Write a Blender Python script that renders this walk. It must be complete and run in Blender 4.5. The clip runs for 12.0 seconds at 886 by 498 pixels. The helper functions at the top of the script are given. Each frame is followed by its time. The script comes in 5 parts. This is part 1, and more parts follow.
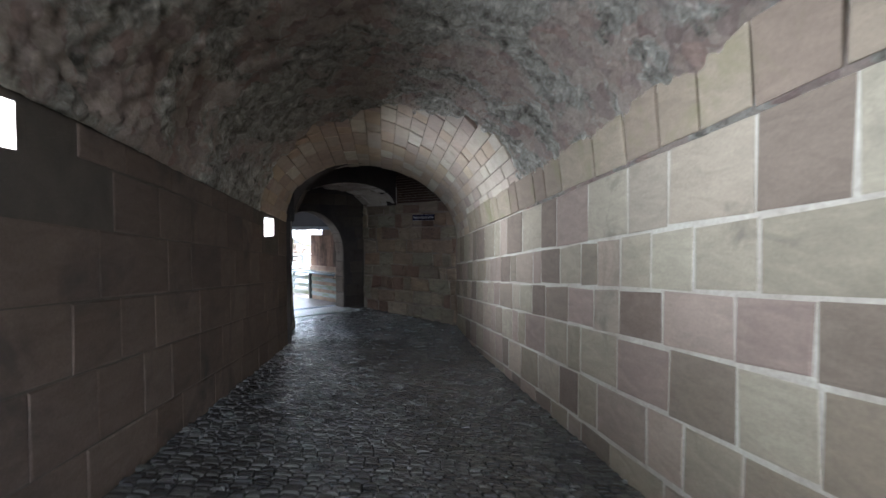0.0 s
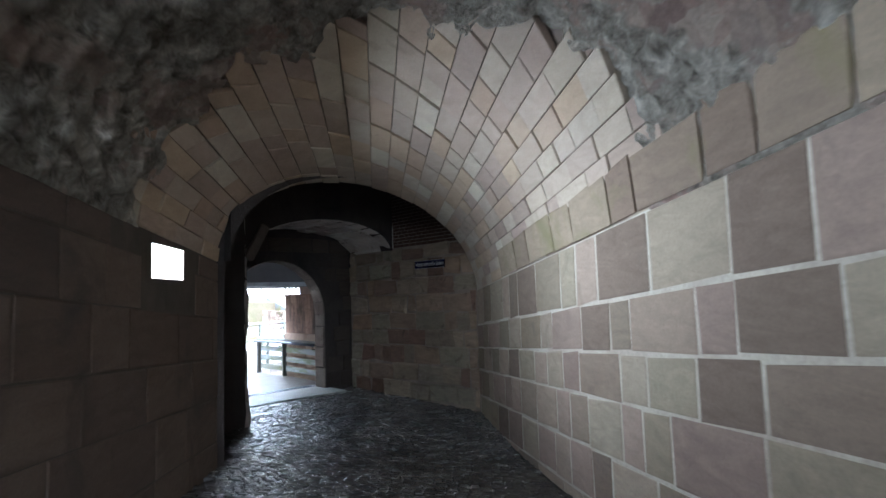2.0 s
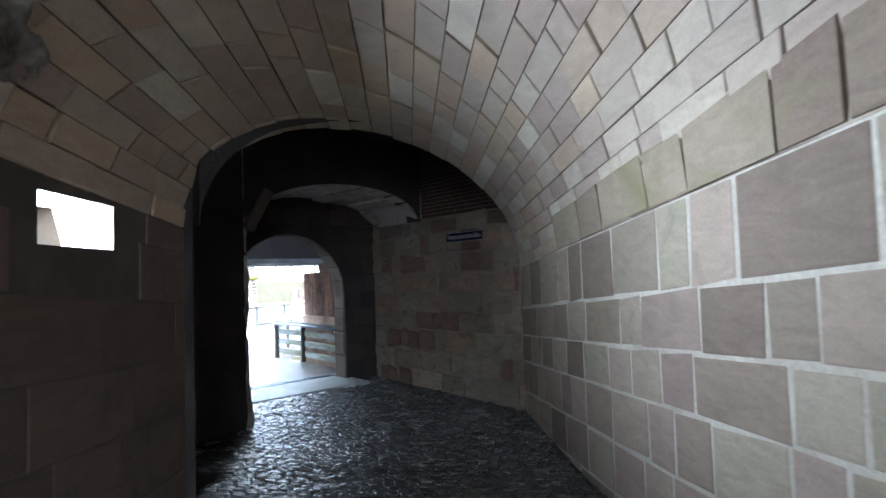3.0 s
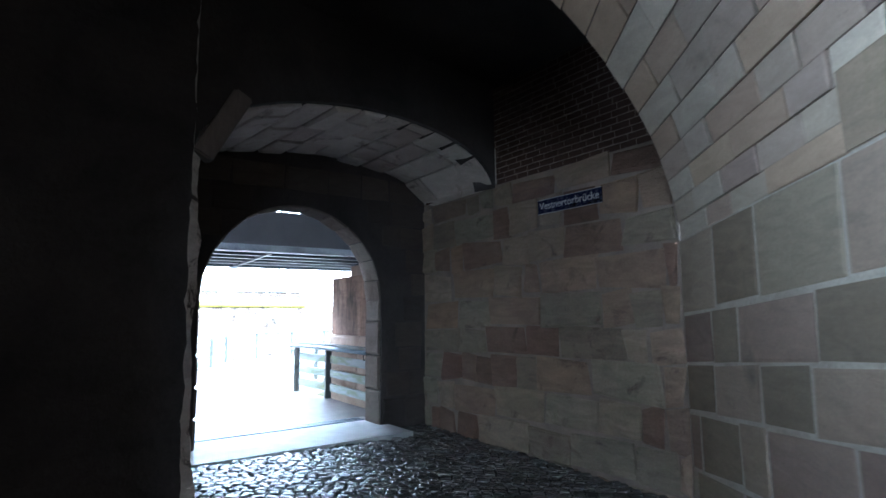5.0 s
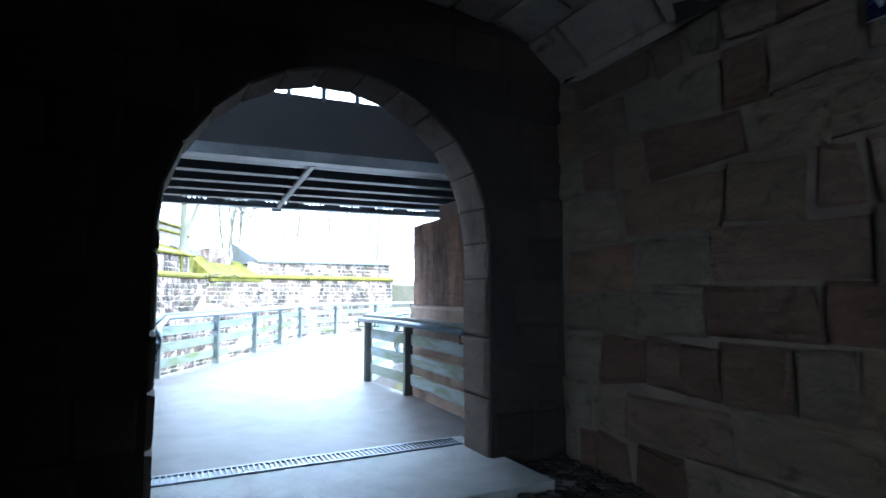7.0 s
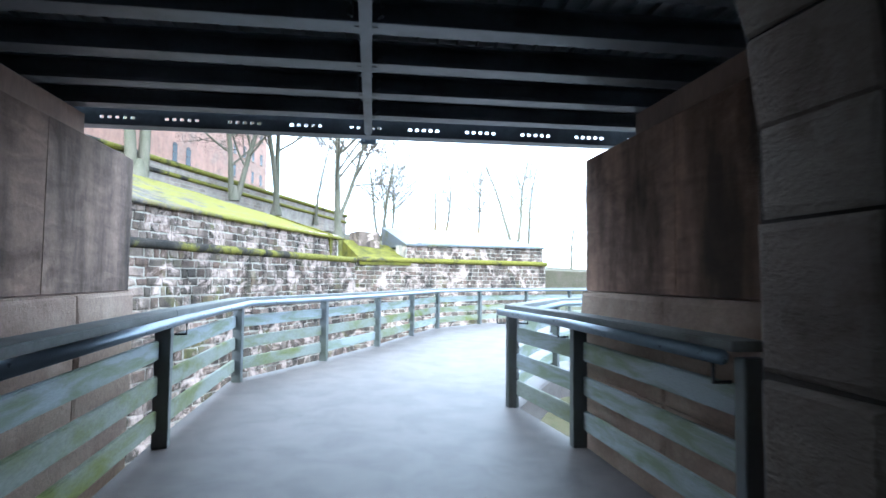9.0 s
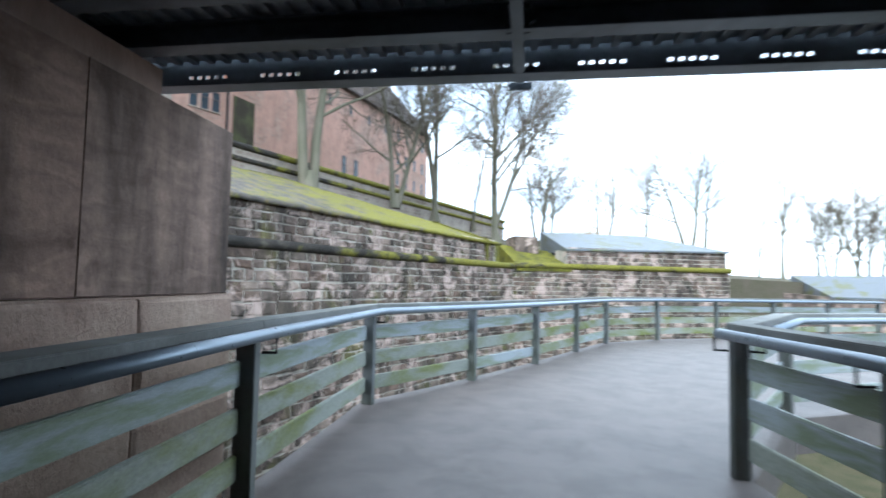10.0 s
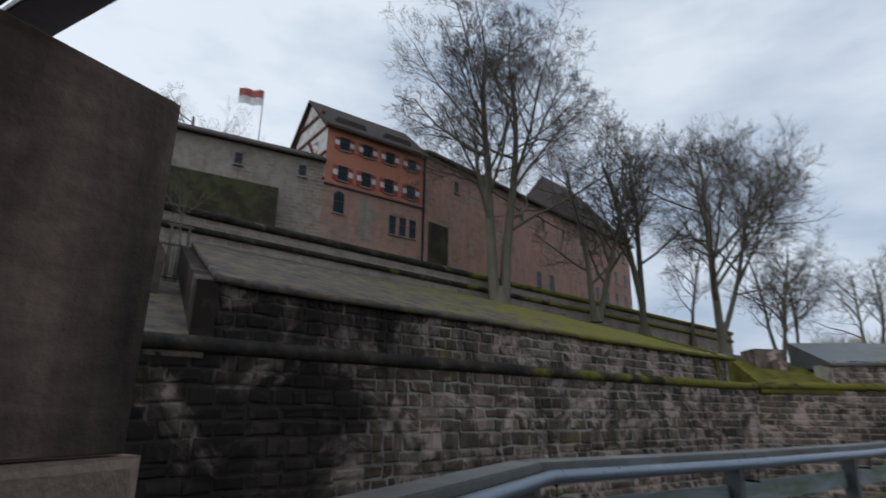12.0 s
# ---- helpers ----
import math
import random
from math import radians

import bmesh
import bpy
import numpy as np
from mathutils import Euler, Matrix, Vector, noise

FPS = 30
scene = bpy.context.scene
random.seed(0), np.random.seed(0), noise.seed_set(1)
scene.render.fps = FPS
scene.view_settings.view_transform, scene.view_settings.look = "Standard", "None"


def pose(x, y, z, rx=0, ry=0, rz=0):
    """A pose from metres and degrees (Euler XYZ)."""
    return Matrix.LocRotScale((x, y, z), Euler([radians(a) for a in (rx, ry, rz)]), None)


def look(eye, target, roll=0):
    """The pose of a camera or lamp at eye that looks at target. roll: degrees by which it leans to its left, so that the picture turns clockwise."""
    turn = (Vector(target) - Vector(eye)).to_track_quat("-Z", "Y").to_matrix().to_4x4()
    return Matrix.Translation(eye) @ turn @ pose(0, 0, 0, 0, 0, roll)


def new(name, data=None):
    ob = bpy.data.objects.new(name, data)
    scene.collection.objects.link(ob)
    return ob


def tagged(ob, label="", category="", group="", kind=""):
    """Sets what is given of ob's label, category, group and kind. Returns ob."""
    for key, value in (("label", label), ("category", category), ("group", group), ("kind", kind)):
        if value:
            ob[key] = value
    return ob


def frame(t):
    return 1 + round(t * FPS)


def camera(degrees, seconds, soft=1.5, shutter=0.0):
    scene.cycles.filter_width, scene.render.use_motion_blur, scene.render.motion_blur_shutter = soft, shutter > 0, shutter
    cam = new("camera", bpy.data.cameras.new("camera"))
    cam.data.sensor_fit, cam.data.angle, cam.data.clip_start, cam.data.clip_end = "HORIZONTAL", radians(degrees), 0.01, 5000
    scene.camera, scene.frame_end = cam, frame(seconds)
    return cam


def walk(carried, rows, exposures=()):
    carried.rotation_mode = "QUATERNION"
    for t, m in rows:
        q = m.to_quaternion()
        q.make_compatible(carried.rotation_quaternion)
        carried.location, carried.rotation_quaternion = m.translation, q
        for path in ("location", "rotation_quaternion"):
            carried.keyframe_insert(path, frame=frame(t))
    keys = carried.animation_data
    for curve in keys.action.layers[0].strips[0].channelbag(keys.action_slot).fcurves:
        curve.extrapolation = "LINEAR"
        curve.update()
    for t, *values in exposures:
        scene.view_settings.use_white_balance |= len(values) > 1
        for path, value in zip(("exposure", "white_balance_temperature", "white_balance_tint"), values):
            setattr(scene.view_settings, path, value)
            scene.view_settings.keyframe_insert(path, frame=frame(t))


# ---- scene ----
cam = camera(77.0, 12.0, soft=1.5, shutter=0.35)
PATH = [
    (0, (3.029, -4.086, 2.801), (2.751, -2.107, 2.733), -0.2),
    (0.5, (2.724, -3.059, 2.683), (2.418, -1.084, 2.606), -1.4),
    (1, (2.435, -1.88, 2.598), (2.182, 0.104, 2.573), -0.3),
    (1.5, (2.188, -0.755, 2.547), (1.963, 1.229, 2.658), -1.7),
    (2, (1.906, 0.381, 2.459), (1.657, 2.358, 2.622), -1.8),
    (2.5, (1.71, 1.412, 2.408), (1.399, 3.381, 2.573), -1.6),
    (3, (1.509, 2.387, 2.44), (1.15, 4.353, 2.531), -1.9),
    (5, (0.227, 6.658, 1.777), (-0.316, 8.569, 2.012), -0.5),
    (5.5, (-0.094, 7.641, 1.712), (-0.699, 9.535, 1.926), -1.4),
    (6, (-0.5, 8.607, 1.633), (-1.188, 10.478, 1.804), -1.9),
    (6.5, (-0.88, 9.411, 1.612), (-1.627, 11.261, 1.75), -1.6),
    (7, (-1.481, 10.341, 1.55), (-2.326, 12.147, 1.706), -0.0),
    (7.2, (-1.669, 10.719, 1.532), (-2.553, 12.507, 1.682), -0.3),
    (8.8, (-3.061, 13.107, 1.45), (-4.316, 14.661, 1.554), 0.5),
    (9, (-3.286, 13.339, 1.464), (-4.587, 14.854, 1.569), 0.6),
    (9.5, (-3.868, 13.895, 1.418), (-5.306, 15.28, 1.537), 0.6),
    (10, (-4.531, 14.504, 1.429), (-6.203, 15.595, 1.551), 1.2),
    (10.5, (-5.266, 14.897, 1.414), (-7.097, 15.692, 1.544), 2.5),
    (11, (-5.902, 15.377, 1.44), (-7.737, 16.141, 1.657), 2.2),
    (11.5, (-6.449, 15.793, 1.529), (-8.3, 16.454, 1.895), 1.6),
    (12, (-7.081, 16.114, 1.496), (-8.965, 16.52, 2.03), 1.2),
]
walk(cam, [(t, look(eye, target, roll)) for t, eye, target, roll in PATH],
     exposures=[(0.0, 4.4, 5700, 8), (3.0, 4.5, 5300, 6), (5.0, 5.1, 4950, 3), (6.0, 4.95, 4850, 1), (7.0, 3.9, 4850, 1), (8.0, 3.4, 4950, 1), (9.0, 3.0, 5100, 1), (9.5, 2.7, 5150, 2), (10.0, 2.1, 5450, 2), (10.5, 1.65, 5550, 4), (11.0, 1.0, 5750, 6), (11.5, 0.6, 5850, 7), (12.0, -0.25, 5850, 8)])

# ---- light: an overcast winter day ----
world = bpy.data.worlds.new("sky")
scene.world = world
world.use_nodes = True
wn, wl = world.node_tree.nodes, world.node_tree.links
wn.clear()
sky = wn.new("ShaderNodeTexSky")
sky.sky_type, sky.sun_disc = "NISHITA", False
sky.sun_elevation, sky.sun_rotation = radians(32), radians(200)
sky.air_density, sky.dust_density, sky.ozone_density = 1.0, 3.0, 1.0
hue = wn.new("ShaderNodeHueSaturation")
hue.inputs["Saturation"].default_value = 0.35
wl.new(sky.outputs[0], hue.inputs["Color"])
tc = wn.new("ShaderNodeTexCoord")
mp = wn.new("ShaderNodeMapping")
mp.inputs["Scale"].default_value = (1.0, 1.0, 2.6)
wl.new(tc.outputs["Generated"], mp.inputs[0])
cl = wn.new("ShaderNodeTexNoise")
cl.inputs["Scale"].default_value, cl.inputs["Detail"].default_value = 2.2, 6
wl.new(mp.outputs[0], cl.inputs["Vector"])
cr = wn.new("ShaderNodeValToRGB")
cr.color_ramp.elements[0].position, cr.color_ramp.elements[0].color = 0.36, (5.6, 6.4, 7.6, 1)
cr.color_ramp.elements[1].position, cr.color_ramp.elements[1].color = 0.60, (11.0, 11.1, 11.2, 1)
wl.new(cl.outputs[0], cr.inputs[0])
mx = wn.new("ShaderNodeMix")
mx.data_type = "RGBA"
mx.inputs[0].default_value = 0.75
wl.new(hue.outputs[0], mx.inputs[6])
wl.new(cr.outputs[0], mx.inputs[7])
bg = wn.new("ShaderNodeBackground")
bg.inputs["Strength"].default_value = 0.105
wl.new(mx.outputs[2], bg.inputs["Color"])
wo = wn.new("ShaderNodeOutputWorld")
wl.new(bg.outputs[0], wo.inputs[0])

sun_data = bpy.data.lights.new("sun", "SUN")
sun_data.energy, sun_data.angle, sun_data.color = 0.8, radians(25), (1.0, 0.96, 0.9)
sun = new("sun", sun_data)
sun.matrix_world = look((0, 0, 60), (-20, 34, 20))


def area(name, eye, target, w, h, watts, color=(0.93, 0.97, 1.0)):
    d = bpy.data.lights.new(name, "AREA")
    d.shape, d.size, d.size_y, d.energy, d.color = "RECTANGLE", w, h, watts, color
    ob = new(name, d)
    ob.matrix_world = look(eye, target)
    return ob


# ---- plan ----
V2 = lambda p: Vector((p[0], p[1], 0))
RIGHT_A, RIGHT_B = (6.735, -9.0), (1.05, 13.05)   # tunnel wall with pale joints
LEFT_A, LEFT_B = (2.075, -9.0), (-2.0, 7.4)       # tunnel wall with the slit windows
SIGN_C = (-2.79, 16.06)                            # inner corner beside the gate
NICHE_S, NICHE_N = (-3.43, 10.95), (-1.25, 14.75)  # front of the niche before the gate
GATE_L, GATE_R = (-5.1, 13.1), (-3.33, 15.37)      # jambs
GATE_FAR_L = (-5.72, 12.3)
CROSS = (-4.67, 8.78)
AXIS = Vector((0.247, -0.969, 0.0))                # back along the tunnel
W0, W1, W2 = (-18.5, 10.0), (-33.0, 38.6), (-27.0, 54.0)
MOAT = -7.0


def floor_z(y, x):
    """The paving: it falls along the tunnel and leans down towards the wall with pale joints."""
    along = max(-0.15, 0.35 - 0.065 * (y - 2.0))
    wall_x = RIGHT_A[0] + (RIGHT_B[0] - RIGHT_A[0]) * (y - RIGHT_A[1]) / (RIGHT_B[1] - RIGHT_A[1])
    share = max(0.0, min(1.0, (wall_x - x) / 4.5))
    k = max(0.0, min(1.0, (y - 7.0) / 3.5))
    return along + share * (0.36 - 0.21 * k * k * (3 - 2 * k)) - 0.012


# ---- materials ----
def nodes_of(name):
    m = bpy.data.materials.new(name)
    m.use_nodes = True
    n, l = m.node_tree.nodes, m.node_tree.links
    return m, n, l, n["Principled BSDF"]


def ramp_node(n, l, fac, stops):
    r = n.new("ShaderNodeValToRGB")
    while len(r.color_ramp.elements) < len(stops):
        r.color_ramp.elements.new(0.5)
    for e, (p, c) in zip(r.color_ramp.elements, stops):
        e.position, e.color = p, (*c, 1)
    l.new(fac, r.inputs[0])
    return r.outputs[0]


def noise_node(n, l, scale, detail=5, rough=0.6, vec=None, dist=0.0):
    t = n.new("ShaderNodeTexNoise")
    t.inputs["Scale"].default_value, t.inputs["Detail"].default_value = scale, detail
    t.inputs["Roughness"].default_value, t.inputs["Distortion"].default_value = rough, dist
    if vec:
        l.new(vec, t.inputs["Vector"])
    return t.outputs[0]


def mix_node(n, l, fac, a, b, mode="MIX"):
    m = n.new("ShaderNodeMix")
    m.data_type, m.blend_type = "RGBA", mode
    for sock, v in ((m.inputs[0], fac), (m.inputs[6], a), (m.inputs[7], b)):
        if isinstance(v, (int, float)):
            sock.default_value = v
        elif isinstance(v, tuple):
            sock.default_value = (*v, 1)
        else:
            l.new(v, sock)
    return m.outputs[2]


def bump_node(n, l, height, strength, dist, bsdf):
    b = n.new("ShaderNodeBump")
    b.inputs["Strength"].default_value, b.inputs["Distance"].default_value = strength, dist
    l.new(height, b.inputs["Height"])
    l.new(b.outputs[0], bsdf.inputs["Normal"])


def world_pos(n):
    return n.new("ShaderNodeNewGeometry").outputs["Position"]


def stone(name, stops, rand="object", rough=0.85, grain=9.0, bump=0.5, stain=None, stain_at=(0.5, 0.7), stain_scale=0.8, var=0.35, wet=None, streak=0.0, soot=False):
    """Stone whose pieces differ: a colour for each piece, bedding, grain and stains."""
    m, n, l, b = nodes_of(name)
    pos = world_pos(n)
    if rand == "object":
        r = n.new("ShaderNodeObjectInfo").outputs["Random"]
    else:
        r = n.new("ShaderNodeNewGeometry").outputs["Random Per Island"]
    base = ramp_node(n, l, r, stops)
    add = n.new("ShaderNodeVectorMath")
    add.operation = "MULTIPLY_ADD"
    comb = n.new("ShaderNodeCombineXYZ")
    l.new(r, comb.inputs[0]), l.new(r, comb.inputs[1]), l.new(r, comb.inputs[2])
    l.new(comb.outputs[0], add.inputs[0])
    add.inputs[1].default_value = (37.0, 19.0, 53.0)
    l.new(pos, add.inputs[2])
    mp_ = n.new("ShaderNodeMapping")
    mp_.inputs["Scale"].default_value = (1.0, 1.0, 3.5)
    mp_.inputs["Rotation"].default_value = (0.25, 0.2, 0)
    l.new(add.outputs[0], mp_.inputs[0])
    bed = noise_node(n, l, 2.2, 5, 0.55, mp_.outputs[0], 1.2)
    fine = noise_node(n, l, grain * 7, 4, 0.7, pos)
    c = mix_node(n, l, var, base, ramp_node(n, l, bed, [(0.3, (0.35, 0.33, 0.31)), (0.72, (1.0, 0.98, 0.93))]), "MULTIPLY")
    c = mix_node(n, l, 0.45, c, ramp_node(n, l, fine, [(0.25, (0.55, 0.55, 0.55)), (0.75, (1.15, 1.15, 1.15))]), "MULTIPLY")
    if stain:
        s = noise_node(n, l, stain_scale, 6, 0.65, pos, 0.6)
        f = ramp_node(n, l, s, [(stain_at[0], (0, 0, 0)), (stain_at[1], (1, 1, 1))])
        c = mix_node(n, l, f, c, stain)
    if streak:
        mv = n.new("ShaderNodeMapping")
        mv.inputs["Scale"].default_value = (1.3, 1.3, 0.3)
        l.new(pos, mv.inputs[0])
        sv = noise_node(n, l, 1.1, 5, 0.6, mv.outputs[0])
        c = mix_node(n, l, ramp_node(n, l, sv, [(0.44, (0, 0, 0)), (0.62, (streak, streak, streak))]), c, (0.022, 0.02, 0.018))
    if soot:
        pale = noise_node(n, l, 0.9, 7, 0.7, pos, 0.7)
        c = mix_node(n, l, ramp_node(n, l, pale, [(0.51, (0, 0, 0)), (0.61, (0.75, 0.75, 0.75))]), c, (0.50, 0.385, 0.335))
        sep = n.new("ShaderNodeSeparateXYZ")
        l.new(pos, sep.inputs[0])
        mr = n.new("ShaderNodeMapRange")
        mr.inputs["From Min"].default_value, mr.inputs["From Max"].default_value = 13.0, 25.0
        mr.inputs["To Min"].default_value, mr.inputs["To Max"].default_value = 0.13, -0.08
        l.new(sep.outputs["Y"], mr.inputs["Value"])
        heavy = n.new("ShaderNodeMath")
        l.new(noise_node(n, l, 0.22, 6, 0.66, pos, 1.0), heavy.inputs[0])
        l.new(mr.outputs[0], heavy.inputs[1])
        so = heavy.outputs[0]
        c = mix_node(n, l, ramp_node(n, l, so, [(0.45, (0, 0, 0)), (0.62, (0.92, 0.92, 0.92))]), c, (0.013, 0.011, 0.010))
    l.new(c, b.inputs["Base Color"])
    b.inputs["Roughness"].default_value = rough
    b.inputs["Specular IOR Level"].default_value = 0.5 if wet else 0.12
    if wet:
        l.new(ramp_node(n, l, noise_node(n, l, 3.0, 3, 0.5, pos), [(0.35, (wet[0],) * 3), (0.65, (wet[1],) * 3)]), b.inputs["Roughness"])
    hsum = n.new("ShaderNodeMath")
    hsum.operation = "MULTIPLY_ADD"
    l.new(noise_node(n, l, grain, 6, 0.7, pos), hsum.inputs[0])
    hsum.inputs[1].default_value = 1.0
    l.new(fine, hsum.inputs[2])
    bump_node(n, l, hsum.outputs[0], bump, 0.02, b)
    return m


def plain(name, color, rough=0.6, metal=0.0, var=0.25, scale=6.0, bump=0.15, dist=0.004, other=None, stretch=(1, 1, 1), at=(0.35, 0.7)):
    """A surface of one colour with worn and dirty variation at two scales."""
    m, n, l, b = nodes_of(name)
    pos = world_pos(n)
    mp_ = n.new("ShaderNodeMapping")
    mp_.inputs["Scale"].default_value = stretch
    l.new(pos, mp_.inputs[0])
    big = noise_node(n, l, scale * 0.2, 6, 0.6, mp_.outputs[0], 0.4)
    small = noise_node(n, l, scale * 4, 5, 0.7, mp_.outputs[0])
    o = other if other else tuple(v * 0.5 for v in color)
    c = mix_node(n, l, ramp_node(n, l, big, [(at[0], (0, 0, 0)), (at[1], (1, 1, 1))]), color, o)
    c = mix_node(n, l, var, c, ramp_node(n, l, small, [(0.25, (0.45,) * 3), (0.75, (1.2,) * 3)]), "MULTIPLY")
    l.new(c, b.inputs["Base Color"])
    b.inputs["Metallic"].default_value = metal
    b.inputs["Specular IOR Level"].default_value = 0.5 if rough < 0.7 else 0.15
    rr = ramp_node(n, l, small, [(0.3, (max(0.05, rough - 0.12),) * 3), (0.7, (min(1, rough + 0.12),) * 3)])
    l.new(rr, b.inputs["Roughness"])
    if bump:
        bump_node(n, l, small, bump, dist, b)
    return m


TUNNEL = [(0.0, (0.20, 0.155, 0.115)), (0.14, (0.335, 0.295, 0.225)), (0.28, (0.235, 0.175, 0.15)), (0.42, (0.35, 0.285, 0.225)), (0.56, (0.275, 0.24, 0.18)),
          (0.7, (0.165, 0.125, 0.10)), (0.84, (0.33, 0.265, 0.21)), (1.0, (0.295, 0.225, 0.19))]
SPRINGER = stone("mossy_springer_sandstone", [(0.0, (0.25, 0.20, 0.15)), (0.5, (0.31, 0.255, 0.19)), (1.0, (0.21, 0.16, 0.125))], grain=6, bump=0.6, stain=(0.17, 0.15, 0.085), stain_at=(0.52, 0.74), stain_scale=1.4)
ASHLAR = stone("tunnel_sandstone", TUNNEL, grain=6, bump=0.35, stain=(0.12, 0.10, 0.08), stain_at=(0.60, 0.78), stain_scale=1.3)
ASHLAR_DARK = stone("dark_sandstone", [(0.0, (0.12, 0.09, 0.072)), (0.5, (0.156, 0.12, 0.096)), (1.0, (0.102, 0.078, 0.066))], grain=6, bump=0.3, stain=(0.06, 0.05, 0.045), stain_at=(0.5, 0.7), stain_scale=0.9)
VOUSSOIR = stone("arch_sandstone", [(0.0, (0.36, 0.27, 0.21)), (0.2, (0.44, 0.345, 0.25)), (0.4, (0.34, 0.265, 0.23)), (0.6, (0.43, 0.37, 0.295)), (0.75, (0.37, 0.29, 0.24)), (0.9, (0.55, 0.50, 0.41)), (1.0, (0.29, 0.225, 0.19))], grain=7, bump=0.35, stain=(0.14, 0.11, 0.09), stain_at=(0.62, 0.8), stain_scale=1.6)
SIGNSTONE = stone("gate_room_sandstone", [(0.0, (0.28, 0.19, 0.13)), (0.16, (0.29, 0.26, 0.20)), (0.32, (0.16, 0.105, 0.078)), (0.48, (0.32, 0.24, 0.18)), (0.62, (0.27, 0.255, 0.20)), (0.76, (0.19, 0.12, 0.09)), (0.88, (0.28, 0.215, 0.165)), (1.0, (0.33, 0.275, 0.21))], grain=5, bump=1.6, stain=(0.075, 0.055, 0.042), stain_at=(0.58, 0.74), stain_scale=3.0, var=0.5)
BRICK = stone("sooty_brick", [(0.0, (0.055, 0.032, 0.026)), (0.5, (0.07, 0.042, 0.032)), (1.0, (0.04, 0.028, 0.024))], grain=14, bump=0.5)
# Weathered pier stone, made paler for the gate light that falls on it.
PEELED_LIT = stone("lit_weathered_pier_sandstone", [(0.0, (0.46, 0.40, 0.37)), (1.0, (0.52, 0.46, 0.42))], grain=5, bump=1.0, stain=(0.05, 0.04, 0.035), stain_at=(0.55, 0.62), stain_scale=3.2, var=0.5)
# Soffit stone whitened: the gate's light from below is part of this colour.
SOFFIT = stone("gate_lit_niche_sandstone", [(0.0, (0.459, 0.392, 0.351)), (0.5, (0.54, 0.486, 0.446)), (1.0, (0.378, 0.311, 0.284))], grain=6, bump=0.6, stain=(0.10, 0.08, 0.07), stain_at=(0.58, 0.74), stain_scale=2.4)
MORTAR = plain("pale_mortar", (0.47, 0.43, 0.365), 0.95, var=0.6, scale=7, bump=0.8, dist=0.012, other=(0.33, 0.285, 0.235))
MORTAR_MID = plain("brown_mortar", (0.27, 0.22, 0.18), 0.95, var=0.4, scale=12, bump=0.6, dist=0.01, other=(0.17, 0.14, 0.12))
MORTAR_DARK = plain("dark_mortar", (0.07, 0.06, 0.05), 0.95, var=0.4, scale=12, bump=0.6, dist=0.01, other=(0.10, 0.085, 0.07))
# Near-black base colour that holds the gate room's shade.
DARKWALL = plain("shade_dark_masonry", (0.06, 0.05, 0.046), 0.95, var=0.5, scale=5, bump=0.8, dist=0.02, other=(0.028, 0.025, 0.025))


def rubble_material():
    m, n, l, b = nodes_of("rubble_vault_plaster")
    pos = world_pos(n)
    big = noise_node(n, l, 0.9, 6, 0.62, pos, 0.8)
    mid = noise_node(n, l, 5.5, 7, 0.7, pos, 0.5)
    v = n.new("ShaderNodeTexVoronoi")
    v.inputs["Scale"].default_value = 6.5
    l.new(pos, v.inputs["Vector"])
    stones = ramp_node(n, l, v.outputs["Color"], [(0.1, (0.42, 0.30, 0.25)), (0.5, (0.52, 0.44, 0.37)), (0.9, (0.34, 0.25, 0.22))])
    plast = ramp_node(n, l, mid, [(0.34, (0.13, 0.115, 0.095)), (0.47, (0.36, 0.325, 0.275)), (0.56, (0.50, 0.465, 0.40)), (0.66, (0.74, 0.70, 0.62))])
    f = ramp_node(n, l, big, [(0.50, (0, 0, 0)), (0.54, (1, 1, 1))])
    c = mix_node(n, l, f, plast, stones)
    fine = noise_node(n, l, 26, 6, 0.8, pos)
    c = mix_node(n, l, 0.85, c, ramp_node(n, l, fine, [(0.3, (0.75,) * 3), (0.7, (1.25,) * 3)]), "MULTIPLY")
    l.new(c, b.inputs["Base Color"])
    b.inputs["Roughness"].default_value = 0.95
    add = n.new("ShaderNodeMath")
    add.operation = "ADD"
    l.new(mid, add.inputs[0]), l.new(fine, add.inputs[1])
    v2 = n.new("ShaderNodeTexVoronoi")
    v2.inputs["Scale"].default_value = 11.0
    l.new(pos, v2.inputs["Vector"])
    add2 = n.new("ShaderNodeMath")
    add2.operation = "SUBTRACT"
    l.new(add.outputs[0], add2.inputs[0]), l.new(v2.outputs["Distance"], add2.inputs[1])
    b.inputs["Specular IOR Level"].default_value = 0.1
    bump_node(n, l, add2.outputs[0], 1.0, 0.14, b)
    return m


RUBBLE = rubble_material()
COBBLE = stone("dark_cobble", [(0.0, (0.045, 0.045, 0.047)), (0.5, (0.075, 0.073, 0.072)), (1.0, (0.11, 0.105, 0.10))], rand="island", grain=20, bump=0.25, wet=(0.10, 0.30), var=0.25)
COBBLE_O = stone("dark_cobble_single", [(0.0, (0.045, 0.045, 0.047)), (0.5, (0.075, 0.073, 0.072)), (1.0, (0.11, 0.105, 0.10))], grain=20, bump=0.25, wet=(0.10, 0.30), var=0.25)
JOINT = plain("earth_joint", (0.035, 0.032, 0.028), 0.8, var=0.5, scale=20, bump=0.5)
CONCRETE = plain("threshold_concrete", (0.42, 0.43, 0.43), 0.6, var=0.35, scale=8, bump=0.2, other=(0.26, 0.27, 0.27))
DECK = plain("bridge_coating", (0.125, 0.105, 0.098), 0.55, var=0.95, scale=12, bump=0.6, dist=0.005, other=(0.085, 0.071, 0.066), at=(0.40, 0.62))
